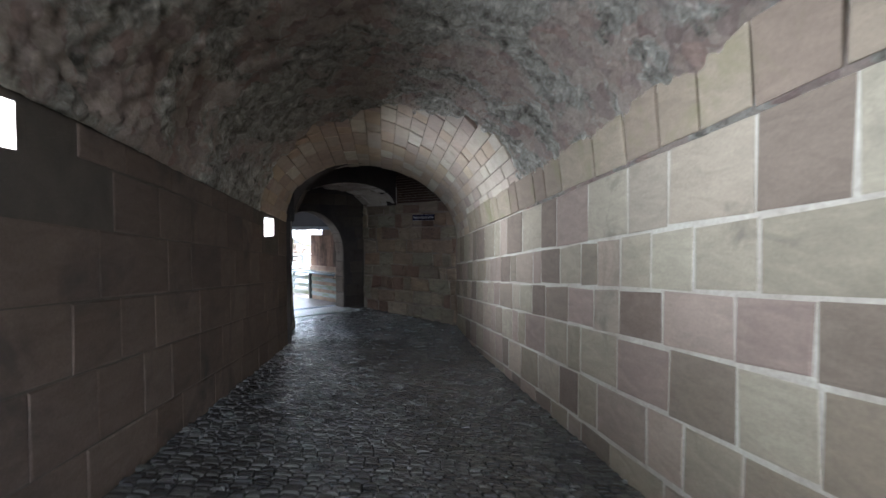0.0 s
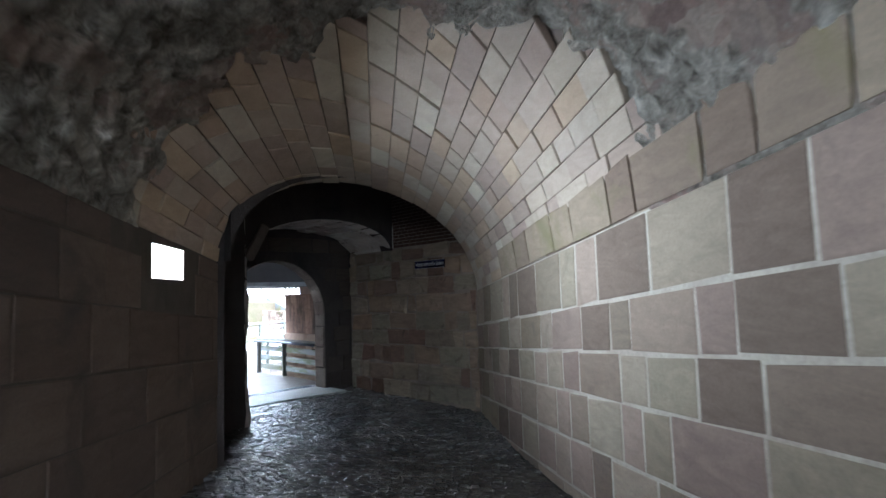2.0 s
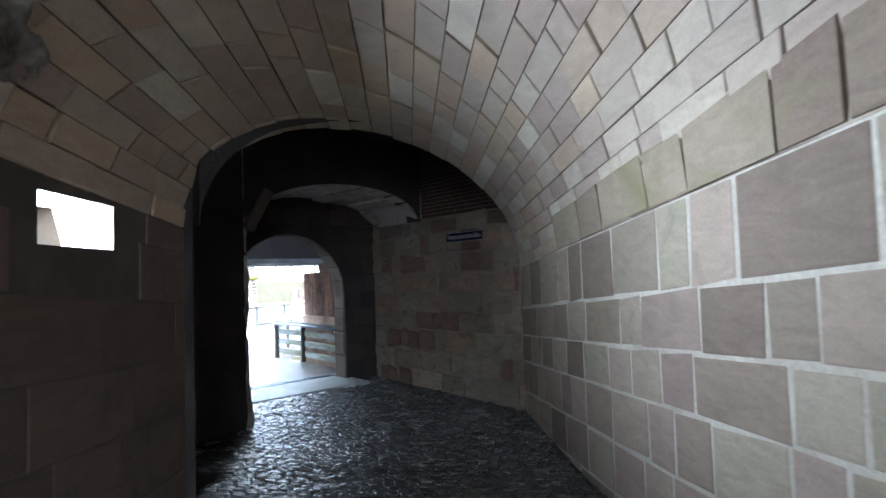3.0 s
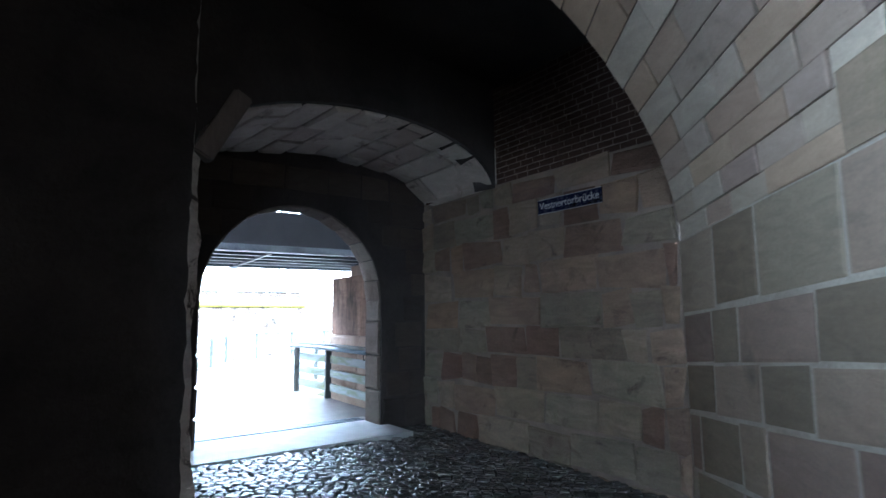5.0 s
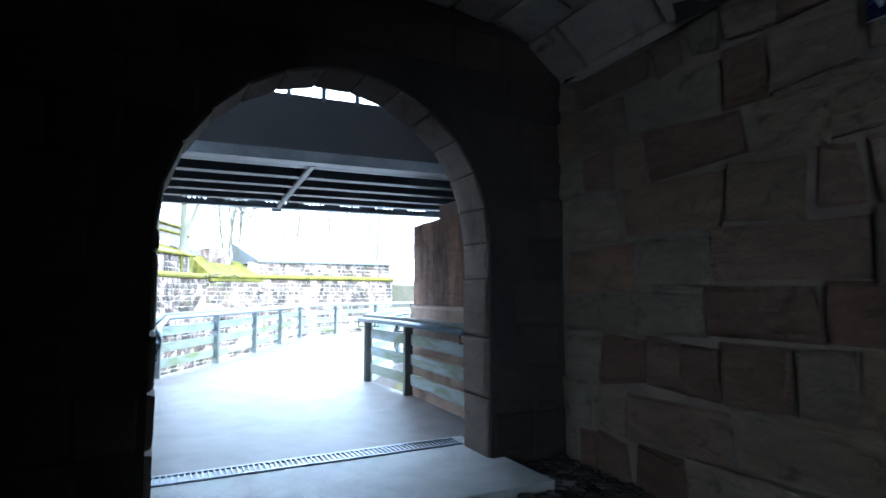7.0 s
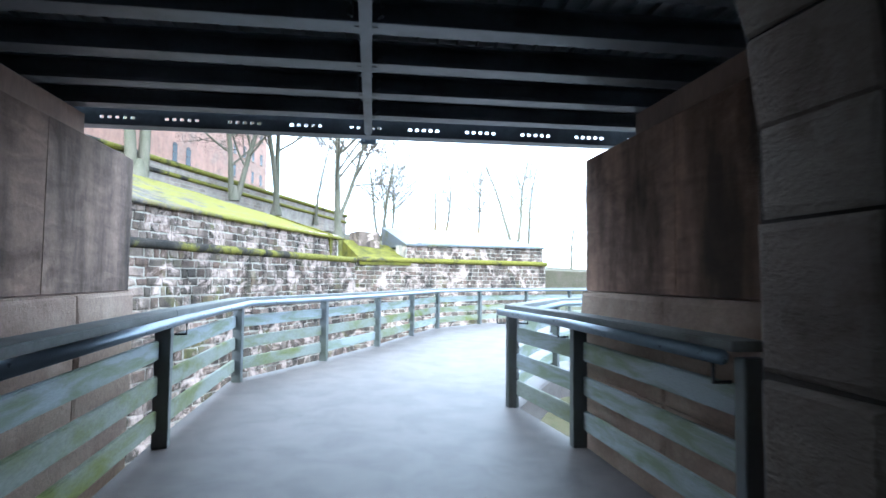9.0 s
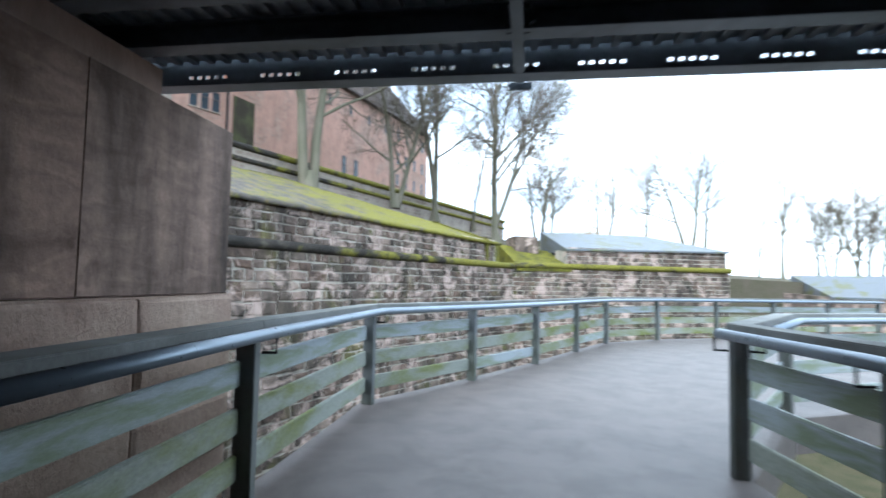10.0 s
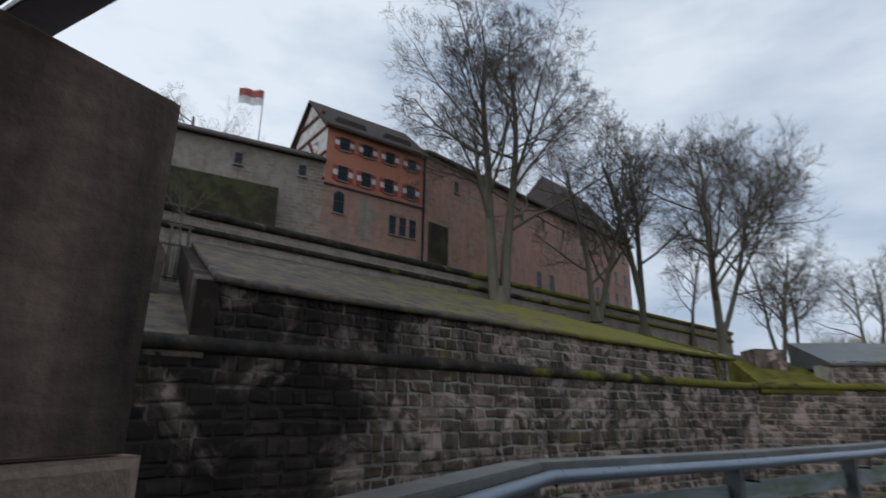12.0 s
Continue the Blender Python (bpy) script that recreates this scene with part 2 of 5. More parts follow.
STEEL = plain("dark_painted_steel", (0.19, 0.215, 0.245), 0.42, 0.3, var=0.4, scale=6, bump=0.1, other=(0.06, 0.065, 0.07))
SHEET = plain("galvanised_trapezoid_sheet", (0.46, 0.49, 0.52), 0.45, 0.2, var=0.4, scale=8, bump=0.1, other=(0.22, 0.24, 0.27))
FASCIA = plain("brown_painted_fascia", (0.055, 0.05, 0.05), 0.6, 0.1, var=0.4, scale=6, bump=0.1, other=(0.035, 0.033, 0.035))
GALV = plain("galvanised_tube", (0.20, 0.24, 0.29), 0.36, 0.55, var=0.15, scale=4, bump=0, other=(0.15, 0.18, 0.22))
POST = plain("post_grey_steel", (0.13, 0.14, 0.15), 0.5, 0.4, var=0.4, scale=9, bump=0.1, other=(0.10, 0.11, 0.085))
PLANK = plain("weathered_plank", (0.31, 0.34, 0.36), 0.72, var=0.45, scale=7, bump=0.35, other=(0.20, 0.23, 0.16), stretch=(1, 1, 6), at=(0.42, 0.62))
PLANK_MOSS = plain("mossy_plank", (0.25, 0.265, 0.235), 0.85, var=0.55, scale=5, bump=0.45, other=(0.15, 0.165, 0.05), stretch=(1, 1, 3), at=(0.42, 0.64))
CAP = plain("weathered_cap_board", (0.20, 0.205, 0.20), 0.7, var=0.5, scale=8, bump=0.35, other=(0.12, 0.12, 0.11))
PIER = plain("pier_sandstone", (0.33, 0.235, 0.195), 0.88, var=0.4, scale=5, bump=0.5, dist=0.012, other=(0.20, 0.155, 0.14), stretch=(1, 1, 0.35), at=(0.38, 0.68))
PLINTH = plain("plinth_sandstone", (0.40, 0.31, 0.25), 0.9, var=0.5, scale=7, bump=0.7, dist=0.02, other=(0.22, 0.15, 0.12))
MOATSTONES = [(0.0, (0.07, 0.058, 0.048)), (0.12, (0.21, 0.145, 0.115)), (0.25, (0.10, 0.08, 0.065)), (0.4, (0.29, 0.22, 0.185)), (0.52, (0.055, 0.047, 0.04)), (0.65, (0.17, 0.115, 0.09)), (0.78, (0.12, 0.10, 0.08)), (0.9, (0.34, 0.265, 0.22)), (1.0, (0.085, 0.07, 0.058))]
MOATSTONE = stone("bastion_stone", MOATSTONES, grain=7, bump=0.8, stain=(0.115, 0.115, 0.036), stain_at=(0.55, 0.72), stain_scale=0.6, streak=0.7, soot=True)
MOATSTONE_I = stone("bastion_stone_joined", MOATSTONES, rand="island", grain=7, bump=0.8, stain=(0.115, 0.115, 0.036), stain_at=(0.55, 0.72), stain_scale=0.6, streak=0.7, soot=True)
MOATMORTAR = stone("bastion_mortar", [(0.0, (0.47, 0.435, 0.375)), (1.0, (0.42, 0.385, 0.33))], grain=9, bump=0.5, stain=(0.06, 0.055, 0.045), stain_at=(0.58, 0.72), stain_scale=0.9, streak=0.45, soot=True)
def coping_material(name, y0, y1, slab_stops):
    """Wet stone that the moss takes over between y0 and y1."""
    m, n, l, b = nodes_of(name)
    pos = world_pos(n)
    sep = n.new("ShaderNodeSeparateXYZ")
    l.new(pos, sep.inputs[0])
    mr = n.new("ShaderNodeMapRange")
    mr.inputs["From Min"].default_value, mr.inputs["From Max"].default_value = y0, y1
    mr.inputs["To Min"].default_value, mr.inputs["To Max"].default_value = -0.16, 0.14
    l.new(sep.outputs["Y"], mr.inputs["Value"])
    add = n.new("ShaderNodeMath")
    l.new(noise_node(n, l, 0.7, 7, 0.68, pos, 0.6), add.inputs[0])
    l.new(mr.outputs[0], add.inputs[1])
    f = ramp_node(n, l, add.outputs[0], [(0.47, (0, 0, 0)), (0.57, (1, 1, 1))])
    fine = noise_node(n, l, 14, 6, 0.7, pos)
    slab = ramp_node(n, l, noise_node(n, l, 1.6, 6, 0.65, pos), slab_stops)
    mossy = ramp_node(n, l, fine, [(0.3, (0.075, 0.07, 0.016)), (0.55, (0.175, 0.16, 0.026)), (0.75, (0.27, 0.24, 0.05))])
    c = mix_node(n, l, f, slab, mossy)
    l.new(c, b.inputs["Base Color"])
    b.inputs["Roughness"].default_value = 0.8
    b.inputs["Specular IOR Level"].default_value = 0.2
    bump_node(n, l, fine, 1.0, 0.05, b)
    return m


COPING = coping_material("mossy_stone_coping", 14.0, 31.0, [(0.3, (0.045, 0.038, 0.034)), (0.5, (0.105, 0.092, 0.082)), (0.62, (0.16, 0.125, 0.06)), (0.72, (0.19, 0.16, 0.13))])
TORUS = coping_material("mossy_roll_moulding", 17.0, 36.0, [(0.3, (0.014, 0.012, 0.011)), (0.5, (0.03, 0.026, 0.022)), (0.62, (0.06, 0.05, 0.04)), (0.72, (0.13, 0.12, 0.09))])
SLABROOF = plain("wet_slab_roof", (0.115, 0.125, 0.14), 0.5, var=0.6, scale=4, bump=0.5, dist=0.02, other=(0.10, 0.10, 0.035), at=(0.50, 0.66))
MOSS = plain("moss", (0.17, 0.155, 0.022), 0.95, var=0.6, scale=6, bump=0.9, dist=0.03, other=(0.06, 0.06, 0.02))
UNDERGROWTH = plain("brown_winter_undergrowth", (0.12, 0.10, 0.075), 0.95, var=0.6, scale=3, bump=0.8, dist=0.1, other=(0.09, 0.085, 0.05))
GRASS = plain("winter_grass", (0.045, 0.046, 0.02), 0.95, var=0.6, scale=5, bump=0.8, dist=0.05, other=(0.075, 0.062, 0.035))
RENDER_O = plain("orange_render", (0.52, 0.23, 0.145), 0.9, var=0.3, scale=3, bump=0.3, other=(0.44, 0.19, 0.13))
def old_render_material(name, coat, faded, bricks, joint):
    """Weathered lime render, patchily worn down to the masonry courses under it."""
    m, n, l, b = nodes_of(name)
    pos = world_pos(n)
    sep = n.new("ShaderNodeSeparateXYZ")
    l.new(pos, sep.inputs[0])
    flat = n.new("ShaderNodeCombineXYZ")
    l.new(sep.outputs["Y"], flat.inputs[0]), l.new(sep.outputs["Z"], flat.inputs[1])
    br = n.new("ShaderNodeTexBrick")
    br.inputs["Scale"].default_value = 1.0
    br.inputs["Brick Width"].default_value, br.inputs["Row Height"].default_value = 0.62, 0.28
    br.inputs["Mortar Size"].default_value, br.inputs["Mortar Smooth"].default_value = 0.025, 0.3
    br.inputs["Color1"].default_value, br.inputs["Color2"].default_value = (*bricks, 1), (*(v * 0.62 for v in bricks), 1)
    br.inputs["Mortar"].default_value = (*joint, 1)
    l.new(flat.outputs[0], br.inputs["Vector"])
    big = noise_node(n, l, 0.30, 7, 0.66, pos, 0.8)
    mid = noise_node(n, l, 1.6, 7, 0.7, pos, 0.4)
    c = mix_node(n, l, ramp_node(n, l, mid, [(0.36, (0, 0, 0)), (0.62, (1, 1, 1))]), coat, faded)
    c = mix_node(n, l, ramp_node(n, l, big, [(0.47, (0.12,) * 3), (0.58, (0.85,) * 3)]), c, br.outputs["Color"])
    mv = n.new("ShaderNodeMapping")
    mv.inputs["Scale"].default_value = (1.0, 1.0, 0.3)
    l.new(pos, mv.inputs[0])
    run = noise_node(n, l, 1.4, 5, 0.65, mv.outputs[0])
    c = mix_node(n, l, 0.35, c, ramp_node(n, l, run, [(0.35, (0.55,) * 3), (0.6, (1.08,) * 3)]), "MULTIPLY")
    l.new(c, b.inputs["Base Color"])
    b.inputs["Roughness"].default_value = 0.92
    b.inputs["Specular IOR Level"].default_value = 0.12
    bump_node(n, l, mid, 0.6, 0.04, b)
    return m


RENDER_P = old_render_material("worn_pink_render", (0.46, 0.27, 0.21), (0.36, 0.225, 0.18), (0.40, 0.27, 0.215), (0.30, 0.25, 0.215))
GREYWALL = old_render_material("grey_fort_wall", (0.36, 0.32, 0.275), (0.25, 0.215, 0.185), (0.30, 0.235, 0.19), (0.34, 0.30, 0.255))
MOSSWALL = plain("moss_stained_wall", (0.085, 0.085, 0.042), 0.95, var=0.7, scale=4, bump=0.8, dist=0.03, other=(0.05, 0.042, 0.03), at=(0.4, 0.58))
ROOF = plain("brown_tile_roof", (0.085, 0.068, 0.062), 0.85, var=0.5, scale=6, bump=0.6, other=(0.06, 0.052, 0.05), stretch=(1, 1, 4))
TIMBER = plain("dark_red_timber", (0.16, 0.055, 0.045), 0.8, var=0.3)
WHITE = plain("white_plaster", (0.72, 0.70, 0.66), 0.85, var=0.25, scale=5)
SHUT_RED = plain("shutter_red", (0.40, 0.06, 0.05), 0.6, var=0.2)
SHUT_WHITE = plain("shutter_white", (0.78, 0.77, 0.75), 0.6, var=0.2)
FRAMEDARK = plain("dark_window_frame", (0.06, 0.05, 0.05), 0.6, var=0.2)
FRAMEWHITE = plain("white_window_frame", (0.6, 0.6, 0.58), 0.6, var=0.2)
BARK = plain("grey_bark", (0.17, 0.15, 0.115), 0.95, var=0.6, scale=9, bump=0.8, dist=0.02, other=(0.12, 0.118, 0.08), stretch=(1, 1, 0.4))
TWIG = plain("twig_bark", (0.15, 0.125, 0.10), 0.95, var=0.4, scale=9, bump=0)
SHRUB = plain("yellow_brown_shrub", (0.30, 0.22, 0.06), 0.95, var=0.5, scale=9, bump=0, other=(0.22, 0.11, 0.06))
OLDWOOD = plain("old_timber", (0.16, 0.13, 0.11), 0.85, var=0.5, scale=7, bump=0.5, other=(0.10, 0.08, 0.07), stretch=(1, 1, 0.3))
ENAMEL = plain("blue_enamel", (0.009, 0.014, 0.055), 0.25, var=0.1, bump=0)
LETTER = plain("white_enamel", (0.55, 0.56, 0.58), 0.3, var=0.1, bump=0)
IRON = plain("black_iron", (0.02, 0.02, 0.022), 0.5, 0.6, var=0.3)


def glass_material():
    m, n, l, b = nodes_of("window_glass")
    b.inputs["Base Color"].default_value = (0.03, 0.04, 0.05, 1)
    b.inputs["Roughness"].default_value = 0.12
    b.inputs["Specular IOR Level"].default_value = 0.16
    b.inputs["IOR"].default_value = 1.5
    return m


GLASS = glass_material()


# ---- building helpers ----
def mesh_of(name, bm, mat, smooth=False):
    me = bpy.data.meshes.new(name)
    bmesh.ops.recalc_face_normals(bm, faces=bm.faces)
    bm.to_mesh(me)
    bm.free()
    me.materials.append(mat)
    if smooth:
        for p in me.polygons:
            p.use_smooth = True
    return me


def part(name, bm, material, parent=None, label="", smooth=False):
    """One mesh object under a thing or a part."""
    ob = new(name, mesh_of(name, bm, material, smooth))
    if parent:
        ob.parent = parent
    if label:
        tagged(ob, label)
    return ob


def thing(name, at=(0, 0, 0)):
    ob = new(name)
    ob.empty_display_size = 0.1
    return ob


def raw(name, verts, faces, mat, parent=None, smooth=False, label=""):
    me = bpy.data.meshes.new(name)
    me.from_pydata(verts, [], faces)
    me.materials.append(mat)
    if smooth:
        me.polygons.foreach_set("use_smooth", [True] * len(me.polygons))
    ob = new(name, me)
    if parent:
        ob.parent = parent
    if label:
        tagged(ob, label)
    return ob


def add_box(bm, c, size, m=None, bevel=0.0):
    r = bmesh.ops.create_cube(bm, size=1.0)
    vs = r["verts"]
    bmesh.ops.scale(bm, vec=size, verts=vs)
    if bevel:
        es = list({e for v in vs for e in v.link_edges})
        vs = list({v for f in bmesh.ops.bevel(bm, geom=es, offset=bevel, segments=2, affect="EDGES")["faces"] for v in f.verts} | {v for v in vs if v.is_valid})
    bmesh.ops.translate(bm, vec=c, verts=vs)
    if m:
        bmesh.ops.transform(bm, matrix=m, verts=vs)
    return vs


def box(c, size, m=None, bevel=0.0):
    bm = bmesh.new()
    add_box(bm, c, size, m, bevel)
    return bm


def bar(a, b, w, h, bevel=0.0, up=(0, 0, 1)):
    """A squared bar from a to b, w wide and h high."""
    a, b = Vector(a), Vector(b)
    x = (b - a).normalized()
    y = Vector(up).cross(x).normalized()
    z = x.cross(y)
    m = Matrix((x, y, z)).transposed().to_4x4()
    m.translation = (a + b) / 2
    return box((0, 0, 0), ((b - a).length, w, h), m, bevel)


def tube(pts, r, sides=10):
    """A round tube along points."""
    bm = bmesh.new()
    pts = [Vector(p) for p in pts]
    rings = []
    for i, p in enumerate(pts):
        d = (pts[min(i + 1, len(pts) - 1)] - pts[max(i - 1, 0)]).normalized()
        s = d.cross(Vector((0, 0, 1)) if abs(d.z) < 0.95 else Vector((1, 0, 0))).normalized()
        u = s.cross(d)
        rr = r[i] if isinstance(r, (list, tuple)) else r
        rings.append([bm.verts.new(p + (s * math.cos(2 * math.pi * k / sides) + u * math.sin(2 * math.pi * k / sides)) * rr) for k in range(sides)])
    for a, b in zip(rings, rings[1:]):
        for k in range(sides):
            bm.faces.new((a[k], a[(k + 1) % sides], b[(k + 1) % sides], b[k]))
    bm.faces.new(rings[0]), bm.faces.new(rings[-1])
    return bm


class Plane:
    """A wall line in plan: u metres along it, z up, w out towards its front."""

    def __init__(self, a, b, side):
        self.a = V2(a)
        self.len = (V2(b) - V2(a)).length
        self.e = (V2(b) - V2(a)).normalized()
        self.n = Vector((-self.e.y, self.e.x, 0)) * side

    def __call__(self, u, z, w=0.0):
        return self.a + self.e * u + self.n * w + Vector((0, 0, z))

    def u_of(self, p):
        return (V2(p) - self.a).dot(self.e)


def prism(pl, poly, w0, w1):
    """A polygon of (u, z) drawn out from w0 to w1."""
    bm = bmesh.new()
    f = [bm.verts.new(pl(u, z, w1)) for u, z in poly]
    g = [bm.verts.new(pl(u, z, w0)) for u, z in poly]
    bm.faces.new(f), bm.faces.new(list(reversed(g)))
    k = len(poly)
    for i in range(k):
        bm.faces.new((f[i], g[i], g[(i + 1) % k], f[(i + 1) % k]))
    return bm


def strip_wall(pl, us, low, high, w0, w1):
    """A wall between two lines low(u) and high(u), with thickness."""
    bm = bmesh.new()
    cols = [[bm.verts.new(pl(u, z, w)) for z, w in ((low(u), w1), (high(u), w1), (high(u), w0), (low(u), w0))] for u in us]
    for a, b in zip(cols, cols[1:]):
        for i in range(4):
            j = (i + 1) % 4
            bm.faces.new((a[i], a[j], b[j], b[i]))
    bm.faces.new(cols[0]), bm.faces.new(list(reversed(cols[-1])))
    return bm


def piece(P, quad, h, c, rng, rough=0.0):
    """Verts and faces of one stone: quad of four (a, b) on the surface P(a, b, w), h proud, with worn edges."""
    ca = sum(q[0] for q in quad) / 4
    cb = sum(q[1] for q in quad) / 4
    la = max(abs(quad[1][0] - quad[0][0]), 1e-3)
    lb = max(abs(quad[3][1] - quad[0][1]), 1e-3)

    def ring(inset_a, inset_b, w, jit):
        out = []
        for a, b in quad:
            sa, sb = (1 if a > ca else -1), (1 if b > cb else -1)
            out.append(P(a - sa * inset_a + rng.uniform(-jit, jit), b - sb * inset_b + rng.uniform(-jit, jit), w + rng.uniform(-rough, rough)))
        return out
    j = c * 0.35
    v = ring(0, 0, -0.03, 0) + ring(c * 0.1, c * 0.1, h * 0.45, j) + ring(min(c, la * 0.3), min(c, lb * 0.3), h, j)
    f = []
    for r in (0, 4):
        for i in range(4):
            k = (i + 1) % 4
            f.append((r + i, r + k, r + 4 + k, r + 4 + i))
    f.append((8, 9, 10, 11))
    return v, f


def fill_pieces(quads, P, parent, name, mat_single, mat_joined, h, c, rng, limit=300, rough=0.0, stuff_label=""):
    """The first `limit` quads as objects of their own, the rest joined into one part."""
    V, F = [], []
    for i, q in enumerate(quads):
        v, f = piece(P, q, h * rng.uniform(0.7, 1.3), c, rng, rough)
        if i < limit:
            raw(name, v, f, mat_single, parent)
        else:
            o = len(V)
            V += v
            F += [tuple(k + o for k in t) for t in f]
    if V:
        ob = raw(name + "_field", V, F, mat_joined, parent)
        tagged(ob, stuff_label or "joined field of the same stones", kind="stuff")


def courses(u0, u1, levels, lengths, rng, joint, slope=0.0, keep=None, low=None, jit=0.0):
    """Running-bond quads between levels; keep(ua, ub, za, zb) leaves holes."""
    out = []
    for za, zb in zip(levels, levels[1:]):
        u = u0 - rng.uniform(0, lengths[1])
        while u < u1:
            w = rng.uniform(*lengths)
            a, b = max(u, u0), min(u + w, u1)
            u += w
            if b - a < 0.12:
                continue
            if keep and not keep(a, b, za, zb):
                continue
            j = joint / 2
            q = [(a + j, za + slope * a + j), (b - j, za + slope * b + j), (b - j, zb + slope * b - j), (a + j, zb + slope * a - j)]
            if low and max(q[2][1], q[3][1]) < low(a) + 0.02:
                continue
            if jit:
                q = [(x + rng.uniform(-jit, jit), y + rng.uniform(-jit, jit)) for x, y in q]
            out.append(q)
    return out


# ---- tunnel ----
def prof(p):
    x = min(1.0, abs(2 * p - 1))
    return 1.68 * math.sqrt(1 - x * x)


VL, VR = V2(LEFT_B), V2(RIGHT_B)
BACK = 17.6


def vault(p, v, w=0.0):
    """The tunnel's vault: p across from left to right, v back from its oblique end, w inwards."""
    e = VL + (VR - VL) * p
    q = e + AXIS * v
    z = 2.75 - 0.075 * (e.y - 10) + 0.075 * 0.969 * v
    a = math.acos(max(-1, min(1, 2 * p - 1)))
    nx, nz = -math.cos(a), -math.sin(a)
    across = Vector((0.969, 0.247, 0))
    return Vector((q.x, q.y, z + prof(p))) + (across * nx + Vector((0, 0, nz))) * w


def spring_right(u):
    y = RIGHT_A[1] + u * 22.05 / right_pl.len
    return 2.75 - 0.075 * (y - 10)


right_pl = Plane(RIGHT_A, RIGHT_B, 1)
left_pl = Plane(LEFT_A, LEFT_B, -1)
RSL = -0.085 * 22.05 / right_pl.len
LSL = -0.075 * 16.4 / left_pl.len


def spring_left(u):
    y = LEFT_A[1] + u * 16.4 / left_pl.len
    return 2.75 - 0.075 * (y - 10)


wall_1 = part("wall_1", strip_wall(right_pl, [right_pl.len * i / 24 for i in range(25)], lambda u: -0.6, lambda u: spring_right(u) + 0.02, -0.9, 0.0), MORTAR)
tagged(wall_1, "tunnel wall of large sandstone ashlar with pale raised joints", "wall", kind="structure")

# left wall: two slit windows with splayed sides
WIN = [(left_pl.u_of((0.26, -1.69)), 0.95, 3.27, 0.28), (left_pl.u_of((-1.56, 5.62)), 0.86, 2.70, 0.33)]
wall_2 = thing("wall_2")
tagged(wall_2, "sandstone tunnel wall with two slit windows, coloured dark for its shaded side", "wall", kind="structure")


def left_segment(u0, u1, low, high):
    n = max(2, int((u1 - u0) / 0.8) + 1)
    # Mortar as dark as the blocks, for a wall that stands against the light.
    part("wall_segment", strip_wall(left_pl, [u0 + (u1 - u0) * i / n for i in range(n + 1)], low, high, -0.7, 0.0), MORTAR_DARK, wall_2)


edge = 0.0
for u, w, z, h in WIN:
    left_segment(edge, u - w / 2, lambda q: -0.6, lambda q: spring_left(q) + 0.30)
    left_segment(u - w / 2, u + w / 2, lambda q: -0.6, lambda q, z=z: z)
    left_segment(u - w / 2, u + w / 2, lambda q, z=z, h=h: z + h, lambda q: spring_left(q) + 0.30)
    edge = u + w / 2
left_segment(edge, left_pl.len, lambda q: -0.6, lambda q: spring_left(q) + 0.30)
for u, w, z, h in WIN:
    c = left_pl(u, z + h / 2, -0.40)
    area("window_daylight", c, left_pl(u, z + h / 2 + 0.9, 3.0), w, h, 24)
# open rear portal behind the walker: daylight from the courtyard
rear = V2((4.4, -8.9)) + Vector((0, 0, 2.9))
area("portal_daylight", rear, (2.6, 2.0, 3.3), 3.6, 3.0, 4.5)

# rubble vault and its shell
GN, GM = 140, 400
verts, faces = [], []
for j in range(GM + 1):
    for i in range(GN + 1):
        p = 0.5 - 0.5 * math.cos(math.pi * i / GN)
        v0 = (5.0 - (VL + (VR - VL) * p).y) / AXIS.y
        v0 += 0.45 * noise.noise(Vector((p * 9.0, 2.0, 0.5))) + 0.2 * noise.noise(Vector((p * 40.0, 7.0, 0.5)))
        v = v0 + (BACK + 4.5 - v0) * j / GM
        q = vault(p, v)
        d = 0.05 * noise.fractal(q * 2.3, 1.0, 2.0, 4) + 0.075 * abs(noise.noise(q * 5.5)) + 0.05 * noise.noise(q * 11.0) - 0.03
        d += 0.055 * min(1.0, (v - v0) / 0.25) - 0.01
        edge_fade = min(1.0, i / 3, max(0.12, (GN - i - 10) / 5))
        verts.append(vault(p, v, d * edge_fade))
for j in range(GM):
    for i in range(GN):
        a = j * (GN + 1) + i
        faces.append((a, a + 1, a + GN + 2, a + GN + 1))
n0 = len(verts)
vault_ob = raw("ceiling_1", verts, faces, RUBBLE, smooth=True)
tagged(vault_ob, "rough rubble and plaster barrel vault of the tunnel", "ceiling", kind="structure")
sol = vault_ob.modifiers.new("thickness", "SOLIDIFY")
sol.thickness, sol.offset = 0.35, -1.0

# ashlar ring: backing and voussoirs
verts, faces = [], []
for i in range(41):
    p = i / 40
    p = 0.5 - 0.5 * math.cos(math.pi * p)
    v1 = (5.0 - (VL + (VR - VL) * p).y) / AXIS.y + 1.0
    for v in (0.0, v1):
        verts.append(vault(p, v, -0.03 if v == 0.0 else -0.05))
        verts.append(vault(p, v, -0.6))
for i in range(40):
    a, b = 4 * i, 4 * i + 4
    faces += [(a, b, b + 2, a + 2), (a + 1, a + 3, b + 3, b + 1), (a, a + 1, b + 1, b), (a + 2, b + 2, b + 3, a + 3)]
ring = raw("ceiling_2", verts, faces, MORTAR_MID)
tagged(ring, "ashlar arch ring closing the tunnel vault", "ceiling", kind="structure")
rng = random.Random(5)
NV = 25
quads = []
